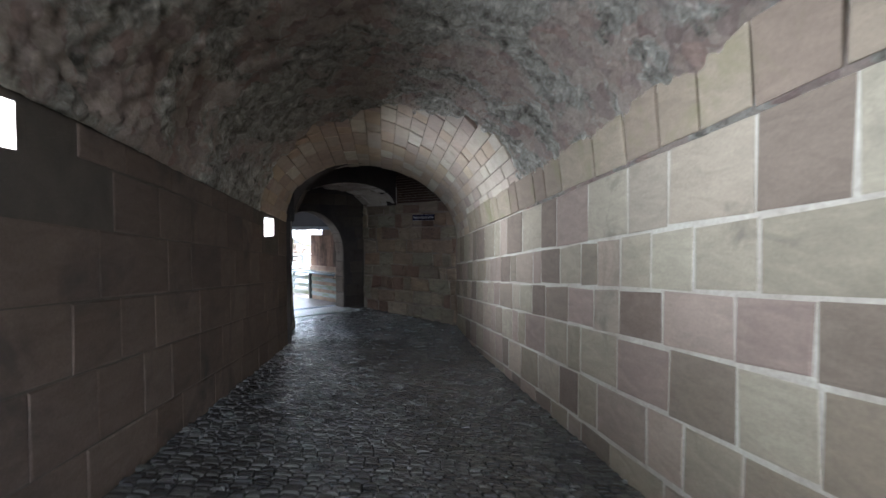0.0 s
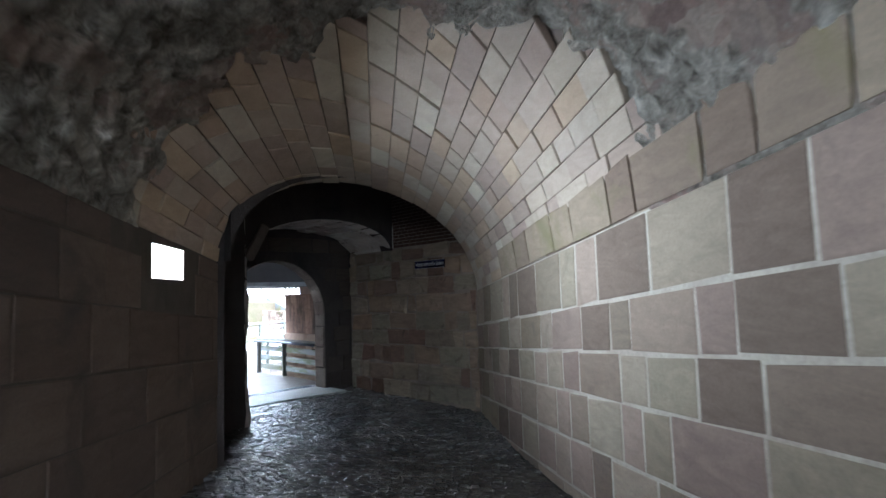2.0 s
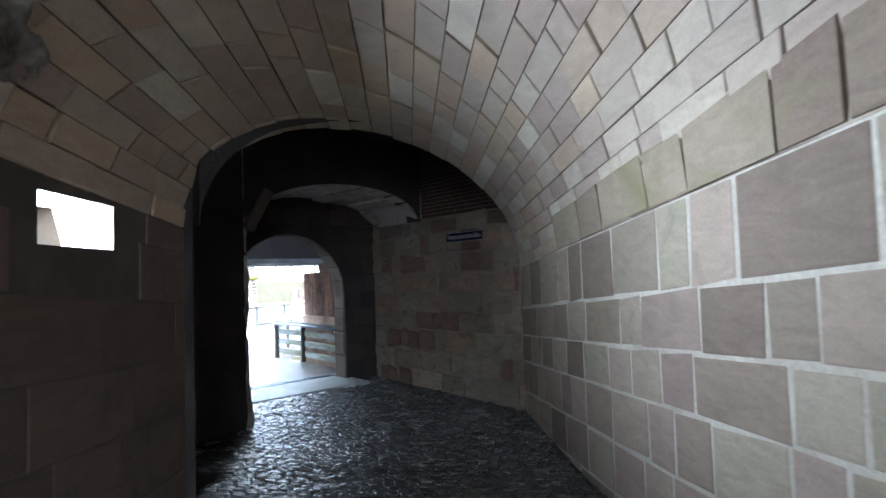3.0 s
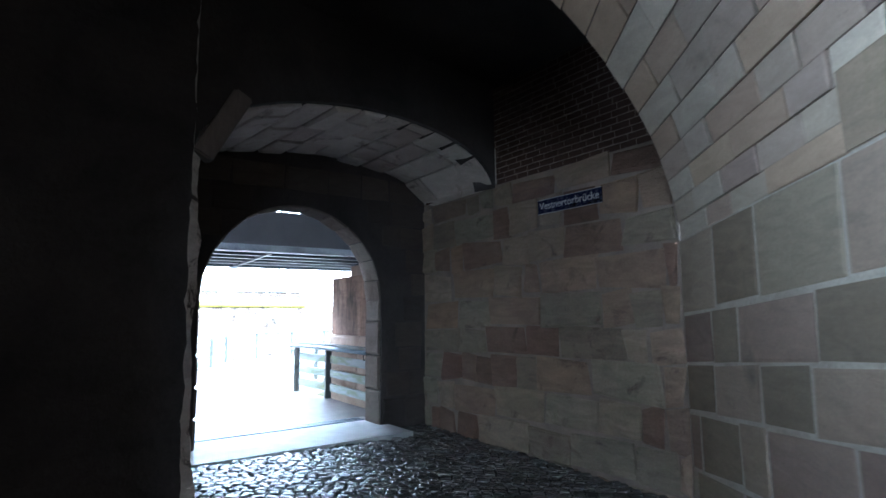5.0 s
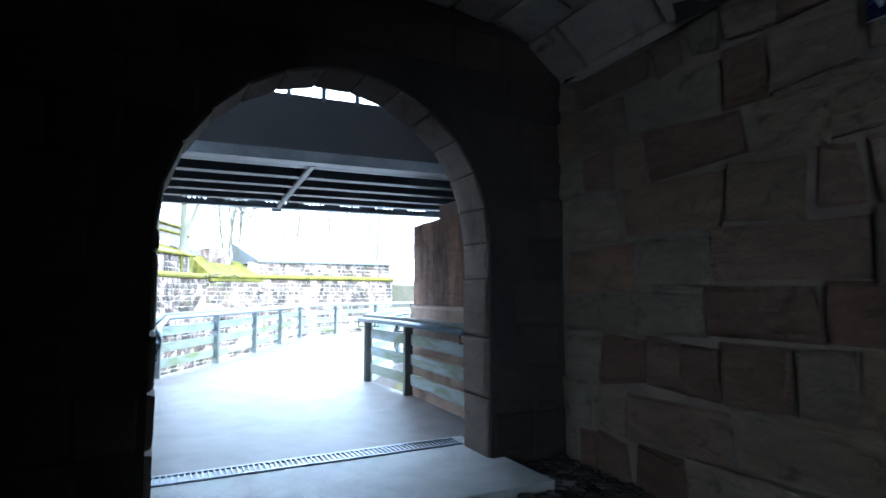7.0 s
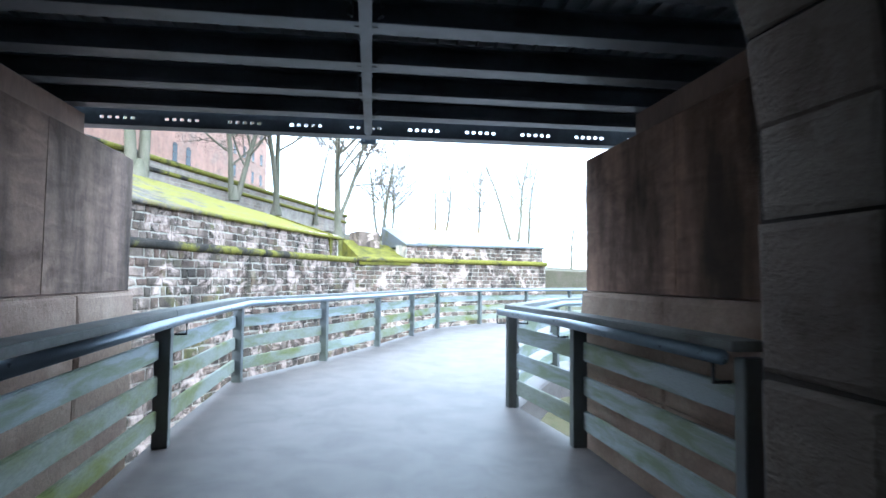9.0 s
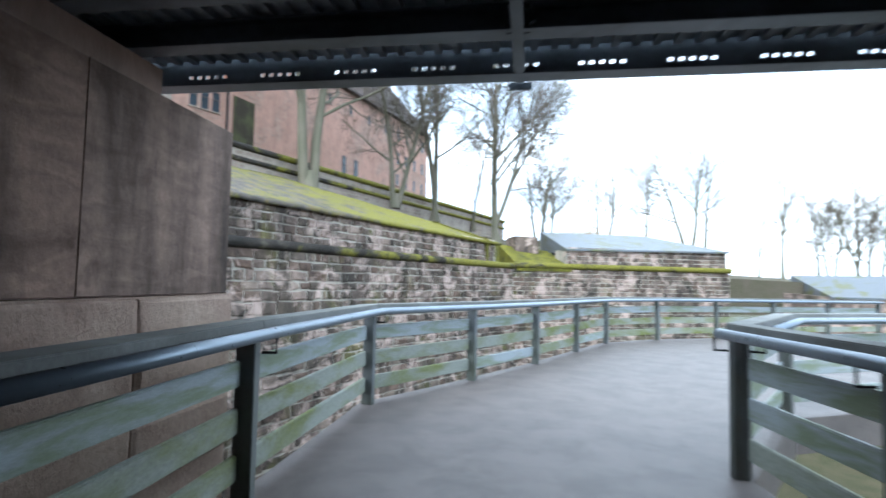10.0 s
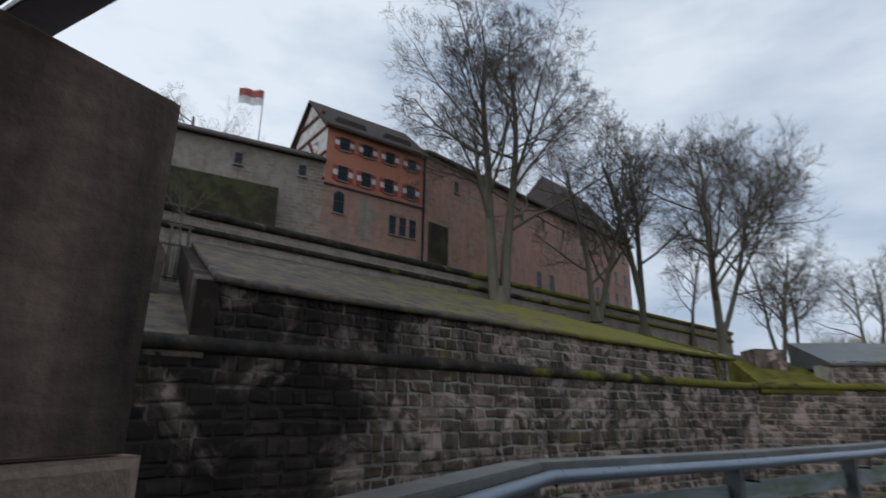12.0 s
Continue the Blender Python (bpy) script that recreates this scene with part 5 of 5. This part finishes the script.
for nm, z0, m_ in (("red_half", 14.85, SHUT_RED), ("white_half", 14.15, SHUT_WHITE)):
    V, F = [], []
    for k in range(13):
        q = fb + Vector((-0.35 * 0.14 * k + 0.06 * math.sin(k * 0.8), -0.17 * k, z0 + 0.035 * k + 0.05 * math.sin(k)))
        V += [q, q + Vector((0, 0, 0.7)), q + Vector((0.02, 0, 0.7)), q + Vector((0.02, 0, 0))]
    for k in range(12):
        for j in range(4):
            a, b = 4 * k + j, 4 * k + (j + 1) % 4
            F.append((a, b, b + 4, a + 4))
    raw(nm, V, F, m_, flag)


# ---- trees ----
def tree(base, height, seed, stems=1, spread=0.5, density=1.0, name="tree", label="tall bare winter tree with grey bark", lean=(0, 0), crown_from=0.3, fine=1, radius=None, fork=None):
    """A bare tree: tapered trunk and limbs, and a crown of many forking branches and twigs."""
    r = random.Random(seed)
    t = thing(name)
    tagged(t, label, "tree", group="bare trees")
    TV, TF, CV, CF = [], [], [], []

    def limb(pts, radii, sides, V, F):
        rings = []
        for i, p in enumerate(pts):
            d = (pts[min(i + 1, len(pts) - 1)] - pts[max(i - 1, 0)]).normalized()
            s = d.cross(Vector((0.3, 0.9, 0.2))).normalized()
            u = s.cross(d)
            o = len(V)
            for k in range(sides):
                a = 2 * math.pi * k / sides
                V.append(p + (s * math.cos(a) + u * math.sin(a)) * radii[i])
            rings.append(o)
        for a, b in zip(rings, rings[1:]):
            for k in range(sides):
                F.append((a + k, a + (k + 1) % sides, b + (k + 1) % sides, b + k))

    def grow(p, d, length, rad, level):
        n = 6 if level == 0 else (5 if level == 1 else (4 if level == 2 else (3 if level == 3 else 2)))
        pts, radii = [p], [rad]
        q = p.copy()
        dd = d.copy()
        for i in range(n):
            wob = (0.10, 0.16, 0.2, 0.26, 0.3)[min(level, 4)]
            dd = (dd + Vector((r.uniform(-wob, wob), r.uniform(-wob, wob), r.uniform(-wob, wob) + (0.06 if level else 0.03)))).normalized()
            q = q + dd * (length / n)
            pts.append(q.copy())
            radii.append(rad * (1 - (0.72 if level else 0.66) * (i + 1) / n))
        if level <= 1:
            limb(pts, radii, 8 if level == 0 else 6, TV, TF)
        else:
            limb(pts, radii, 4 if level == 2 else 3, CV, CF)
        if level >= 3 + fine:
            return
        kids = {0: int(15 * density), 1: int(10 * density), 2: int(8 * density), 3: int(6 * density)}.get(level, 4)
        for k in range(kids):
            f = (crown_from if level == 0 else 0.22) + (1 - (crown_from if level == 0 else 0.22)) * (k + r.uniform(0.1, 0.9)) / kids
            x = f * n
            i = min(int(x), n - 1)
            s = pts[i].lerp(pts[i + 1], x - i)
            rr = radii[i] + (radii[i + 1] - radii[i]) * (x - i)
            ax = (pts[i + 1] - pts[i]).normalized()
            side = ax.cross(Vector((r.uniform(-1, 1), r.uniform(-1, 1), r.uniform(-1, 1)))).normalized()
            ang = r.uniform(0.45, 0.95) * (0.6 + spread)
            nd = (ax * math.cos(ang) + side * math.sin(ang)).normalized()
            nl = length * (0.52, 0.5, 0.6, 0.66)[min(level, 3)] * (1.15 - 0.6 * f) * r.uniform(0.75, 1.2)
            grow(s, nd, nl, max(rr * r.uniform(0.4, 0.6), 0.0085), level + 1)

    b = Vector(base)
    rad = radius or height * 0.019
    for sidx in range(stems):
        a = 2 * math.pi * sidx / max(stems, 1) + seed
        tilt = 0.16 if stems > 1 else 0.02
        d = Vector((math.cos(a) * tilt + lean[0], math.sin(a) * tilt + lean[1], 1)).normalized()
        st = b + Vector((math.cos(a), math.sin(a), 0)) * (rad * 0.9 if stems > 1 else 0)
        grow(st - Vector((0, 0, 0.3)), d, height * r.uniform(0.9, 1.0), rad, 0)
    if fork:
        grow(b + Vector((0, 0, 0.07 * height)), Vector(fork).normalized(), height * 0.78, rad * 0.62, 0)
    limb([b + Vector((0, 0, -0.4)), b + Vector((0, 0, 0.15)), b + Vector((0, 0, 0.8))], [rad * 1.9, rad * 1.35, rad * 0.9], 10, TV, TF)
    raw("trunk", TV, TF, BARK, t, smooth=True)
    raw("crown", CV, CF, TWIG, t)
    return t


tree((-40.2, 27.0, 7.9), 19, 11, stems=2, spread=0.5, density=0.95, label="tall bare tree with two mossy trunks on the rampart slope", crown_from=0.25, fine=2)
tree((-44.2, 35.7, 7.8), 12.5, 23, stems=2, spread=0.75, density=0.9, label="bushy bare tree before the castle hall", crown_from=0.2)
tree((-46.0, 40.6, 7.2), 15.5, 31, stems=2, spread=0.35, density=0.85, label="slender bare tree with forked trunk", crown_from=0.35)
tree((-42.9, 45.0, 5.2), 18.5, 48, spread=0.5, density=1.15, label="large bare tree with wide crown and a low side limb", crown_from=0.22, radius=0.34, fork=(0.06, 0.42, 1.0))
tree((-53.0, 50.0, 7.5), 9.5, 53, spread=0.6, density=0.85, label="small bare tree on the rampart")
for i, (x, y, z, h) in enumerate([(-55.2, 61.5, 6.6, 12), (-60.2, 77.6, 7, 12), (-51.9, 77.8, 6.4, 12), (-44.9, 76.7, 6, 14), (-41.6, 86.4, 3.2, 10), (-36.4, 81.5, 3.2, 12), (-58.2, 66.0, 6.6, 11), (-59.2, 78.8, 6.8, 13), (-47.5, 84, 5.5, 14), (-30, 86, 2.0, 11), (-25, 90, 1.6, 12), (-33, 92, 2.2, 13), (-27, 95, 1.9, 13), (-38, 94, 2.6, 12), (-22, 97, 1.5, 13), (-34, 88, 2.4, 10), (-28, 84, 1.8, 10)]):
    tree((x, y, z - 0.6), h, 60 + i, stems=1 + (i % 3 == 0), spread=0.6, density=0.8, label="distant bare tree in the park", fine=1)
q = bast(5.42, 5.7, -9.6)
tree(tuple(q), 4.2, 95, spread=0.4, density=0.6, label="young bare tree tied to wooden stakes", fine=0, radius=0.05, crown_from=0.5)
tree((-62.0, 0.5, 10.9), 20, 91, spread=0.7, density=0.8, label="bare tree behind the fort wall")


pole = thing("lamp_pole")
tagged(pole, "thin grey lamp pole beyond the bastion wing", "pole")
part("shaft", tube([Vector((-20.0, 71.0, MOAT)), Vector((-20.0, 71.0, 6.2))], [0.09, 0.05], 8), POST, pole)


def shrub(base, size, seed, label):
    r = random.Random(seed)
    t = thing("shrub")
    tagged(t, label, "shrub", group="shrubs")
    V, F = [], []
    for k in range(260):
        a = Vector((r.gauss(0, 0.5) * size, r.gauss(0, 0.5) * size, 0))
        d = Vector((r.uniform(-0.6, 0.6), r.uniform(-0.6, 0.6), 1)).normalized() * size * r.uniform(0.4, 1.0)
        s = Vector((0.03, 0.02, 0))
        o = len(V)
        V += [Vector(base) + a - s, Vector(base) + a + s, Vector(base) + a + d, Vector(base) + a + Vector((0, 0.04, 0))]
        F += [(o, o + 1, o + 2), (o + 1, o + 3, o + 2), (o + 3, o, o + 2)]
    raw("twig_mass", V, F, SHRUB, t)


shrub((-42.0, 55.0, 5.4), 2.4, 1, "yellow-brown winter shrub on the rampart")
shrub((-46.0, 66.0, 5.6), 2.8, 2, "reddish winter shrub in the park")

# ---- stones, piece by piece ----
rng = random.Random(21)
# tunnel wall with pale joints
lv0 = [-1.2, -0.62, 0.0, 0.57, 1.13, 1.69, 2.17, 2.68, 3.7]
base_u = right_pl.u_of((3.88, 2.2))
lv = [z - RSL * base_u for z in lv0]
zt = lambda a, b, w: right_pl(a, min(b, spring_right(a)), w)
Q = courses(0.0, right_pl.len, lv, (0.42, 1.15), rng, 0.034, RSL, low=lambda u: floor_z(RIGHT_A[1] + u * 0.968, 9.0), keep=None, jit=0.013)
Q = [q for q in Q if min(q[0][1], q[1][1]) < spring_right(q[0][0]) - 0.08]
Q.sort(key=lambda q: abs(q[0][0] - 13))
fill_pieces(Q, zt, wall_1, "block", ASHLAR, ASHLAR, 0.008, 0.022, rng, 300, rough=0.003)
# springer course that curves into the vault above that wall
springers, v = [], 2.6
while v < BACK + 3.5:
    w = rng.uniform(0.5, 1.15)
    j = lambda: rng.uniform(-0.012, 0.012)
    springers.append([(v + 0.016 + j(), 0.03), (v + w - 0.016 + j(), 0.03), (v + w - 0.02 + j(), 0.52 + 2 * j()), (v + 0.02 + j(), 0.52 + 2 * j())])
    v += w
spring = lambda a, b, w: vault(0.5 + 0.5 * math.cos(b / 1.72), a, w + 0.008)
fill_pieces(springers, spring, wall_1, "springer_block", SPRINGER, SPRINGER, 0.012, 0.025, rng, 300, rough=0.004)
# wall opposite, the shade of the window side put into its dark stone colour
lv = [z - LSL * left_pl.u_of((-0.76, 2.2)) for z in (-0.6, 0.0, 0.52, 1.05, 1.6, 2.1, 2.62, 3.1, 3.7)]


def clear(a, b, za, zb):
    for u, w, z, h in WIN:
        s = LSL * (a + b) / 2
        if a < u + w / 2 + 0.02 and b > u - w / 2 - 0.02 and za + s < z + h + 0.02 and zb + s > z - 0.02:
            return False
    return True


Q = courses(0.0, left_pl.len, lv, (0.6, 1.4), rng, 0.012, LSL, low=lambda u: floor_z(LEFT_A[1] + u * 0.97, -9.0), keep=clear)
Q = [q for q in Q if min(q[0][1], q[1][1]) < spring_left(q[0][0]) - 0.08]
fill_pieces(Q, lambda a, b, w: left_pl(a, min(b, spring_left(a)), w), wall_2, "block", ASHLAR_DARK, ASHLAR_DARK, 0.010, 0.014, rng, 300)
# arch ring
rng = random.Random(6)
for q in VOUSS:
    v, f = voussoir_piece(q)
    raw("voussoir", v, f, VOUSSOIR, ring)
# wall with the sign
rng = random.Random(33)
Q = courses(0.0, sign_pl.len, [-0.5, -0.12, 0.32, 0.78, 1.22, 1.62, 2.06, 2.52, 2.95, 3.40, 3.72], (0.3, 1.05), rng, 0.030, -0.012, jit=0.045)
fill_pieces(Q, sign_pl, wall_3, "block", SIGNSTONE, SIGNSTONE, 0.045, 0.04, rng, 300, rough=0.024)
Q = courses(0.0, sign_pl.len, [3.72 + 0.085 * k for k in range(20)], (0.2, 0.27), rng, 0.012)
fill_pieces(Q, sign_pl, wall_3, "brick", BRICK, BRICK, 0.008, 0.008, rng, 0)
# niche soffit
rng = random.Random(14)
for q in SOFFIT_QUADS:
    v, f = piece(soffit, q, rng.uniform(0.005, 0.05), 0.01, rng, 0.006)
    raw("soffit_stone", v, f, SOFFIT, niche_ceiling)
jamb_stones()
# cobbles
rng = random.Random(40)
CV, CF, near = [], [], []
axis = Vector((-AXIS.x, -AXIS.y, 0))
perp = Vector((axis.y, -axis.x, 0))
org = V2((4.4, -6.0))


def inside(q):
    """Whether a point lies between the tunnel or gate-room walls, clear of the apron."""
    if (q - right_pl.a).dot(right_pl.n) < 0.02 or (q - sign_pl.a).dot(sign_pl.n) < 0.02:
        return False
    if (q - gate_pl(0, 0, -0.75 if gate_pl.u_of(q) < g1 + 0.2 else 0.0)).dot(gate_pl.n) > -0.03:
        return False
    if q.y < 8.5 and (q - left_pl.a).dot(left_pl.n) < 0.02:
        return False
    if q.x < -2.0 and q.y < 10.0 and (q - cross_pl.a).dot(cross_pl.n) < 0.02:
        return False
    return q.y < 9.5 or ((q - side_pl.a).dot(side_pl.n) > -1.5 and q.x > -5.0)


row, s = 0, 0.0
while s < 24.0:
    ds = rng.uniform(0.085, 0.11)
    t = -6.5 + rng.uniform(0, 0.1)
    while t < 7.0:
        dt = rng.uniform(0.11, 0.17)
        c = org + axis * (s + ds / 2) + perp * (t + dt / 2)
        if inside(c):
            hgt = rng.uniform(0.012, 0.026)
            tilt_a, tilt_b = rng.uniform(-0.004, 0.004), rng.uniform(-0.004, 0.004)
            a, b = (ds - 0.014) / 2, (dt - 0.014) / 2
            v = []
            for k, (ia, hz) in enumerate(((1.0, -0.02), (0.93, hgt * 0.6), (0.62, hgt))):
                for sa, sb in ((-1, -1), (1, -1), (1, 1), (-1, 1)):
                    q = c + axis * sa * a * ia + perp * sb * b * ia
                    v.append(Vector((q.x, q.y, floor_z(q.y, q.x) - 0.018 + hz + sa * tilt_a + sb * tilt_b)))
            f = [(r0 + i, r0 + (i + 1) % 4, r0 + 4 + (i + 1) % 4, r0 + 4 + i) for r0 in (0, 4) for i in range(4)] + [(8, 9, 10, 11)]
            if len(near) < 300 and 7.5 < c.y < 13.0 and (c - V2((-1.6, 10.4))).length < 2.2:
                near.append(1)
                raw("cobble", v, f, COBBLE_O, floor)
            else:
                o = len(CV)
                CV += v
                CF += [tuple(i + o for i in q) for q in f]
        t += dt
    s += ds
tagged(raw("cobble_field", CV, CF, COBBLE, floor), "rows of small dark cobbles", kind="stuff")
# bastion stones
rng = random.Random(50)
lv = [TZ - 0.16]
while lv[-1] > MOAT + 0.2:
    lv.append(lv[-1] - rng.uniform(0.29, 0.48))
lv = lv[::-1]
Q = courses(-10.0, BL, lv, (0.28, 0.9), rng, 0.05, jit=0.035)
Q.sort(key=lambda q: abs(q[0][0] - 7.0) + 3 * abs(q[0][1] - 1.8))
fill_pieces(Q, bastP, wall_9, "stone", MOATSTONE, MOATSTONE_I, 0.045, 0.065, rng, 230, rough=0.02)
Q = courses(U_END, BL - 2.3, [TZ + 0.12 + 0.345 * k for k in range(5)], (0.26, 0.75), rng, 0.04, jit=0.028)
Q.sort(key=lambda q: q[0][0])
fill_pieces(Q, lambda a, b, w: bastP(a, b, w - 0.1), wall_9, "upper_stone", MOATSTONE, MOATSTONE_I, 0.04, 0.06, rng, 60, rough=0.018)
Q = courses(0.0, wing.len, [TZ - 0.12 - 0.30 * k for k in range(31)][::-1], (0.3, 0.7), rng, 0.035, jit=0.02)
fill_pieces(Q, wing, wall_12, "stone", MOATSTONE, MOATSTONE_I, 0.03, 0.05, rng, 0, rough=0.012)
Q = courses(3.95, wing.len - 0.2, [TZ + 0.2 + 0.30 * k for k in range(5)], (0.3, 0.7), rng, 0.035, jit=0.02)
fill_pieces(Q, lambda a, b, w: wing(a, b, w - 0.1), wall_12, "upper_stone", MOATSTONE, MOATSTONE_I, 0.03, 0.05, rng, 0, rough=0.012)
Q = courses(0.0, 12.2, [TZ - 0.1 + 0.36 * k for k in range(15)], (0.3, 0.8), rng, 0.04, jit=0.03, keep=lambda a, b, za, zb: zb < 4.15 + 0.31 * a)
fill_pieces(Q, END_PL, wall_9, "end_stone", MOATSTONE, MOATSTONE_I, 0.045, 0.06, rng, 40, rough=0.02)
# pier panels
rng = random.Random(70)
PIERSTONE = stone("pier_panel_sandstone", [(0.0, (0.36, 0.215, 0.16)), (0.35, (0.29, 0.225, 0.195)), (0.65, (0.37, 0.23, 0.175)), (1.0, (0.25, 0.20, 0.18))], grain=3, bump=0.35, stain=(0.08, 0.055, 0.045), stain_at=(0.53, 0.72), stain_scale=1.5, var=0.6, streak=0.85)
for t, pl, L, ledge, st in PANELS:
    u = L
    while u > st + 0.05:
        w = rng.uniform(1.1, 1.6)
        a = max(u - w, st + 0.02)
        v, f = piece(pl, [(a + 0.0015, ledge + 0.004), (u - 0.0015, ledge + 0.004), (u - 0.0015, 2.615), (a + 0.0015, 2.615)], 0.008, 0.003, rng, 0.002)
        raw("pier_panel", v, f, PIERSTONE, t)
        u = a
    u = L + 0.05
    while u > st + 0.05:
        w = rng.uniform(0.9, 1.6)
        a = max(u - w, st + 0.02)
        for z0, z1 in ((ledge - 0.34, ledge - 0.012), (ledge - 0.75, ledge - 0.36), (ledge - 1.2, ledge - 0.77)):
            v, f = piece(lambda q, z, k: pl(q, z, 0.02 + k), [(a + 0.006, z0), (u - 0.006, z0), (u - 0.006, z1), (a + 0.006, z1)], 0.03, 0.035, rng, 0.012)
            raw("plinth_stone", v, f, PLINTH, t)
        u = a
# stones on the inner face of the gate wall, its shadow put into their dark colour
rng = random.Random(81)
DARKSTONE = stone("shade_dark_sandstone", [(0.0, (0.055, 0.045, 0.04)), (0.5, (0.085, 0.066, 0.056)), (1.0, (0.045, 0.038, 0.035))], grain=7, bump=0.9, var=0.4)


def off_arch(a, b, za, zb):
    if b < g0 - 0.01 or a > g1 + 0.01:
        return True
    top = max(gate_z(max(g0, min(g1, q))) for q in (a, (a + b) / 2, b))
    return za > top + 0.01


Q = courses(0.0, gate_pl.len, [0.02, 0.42, 0.85, 1.25, 1.66, 2.1, 2.5, 2.92, 3.3, 3.7, 4.1], (0.35, 0.8), rng, 0.02, jit=0.015, keep=off_arch)
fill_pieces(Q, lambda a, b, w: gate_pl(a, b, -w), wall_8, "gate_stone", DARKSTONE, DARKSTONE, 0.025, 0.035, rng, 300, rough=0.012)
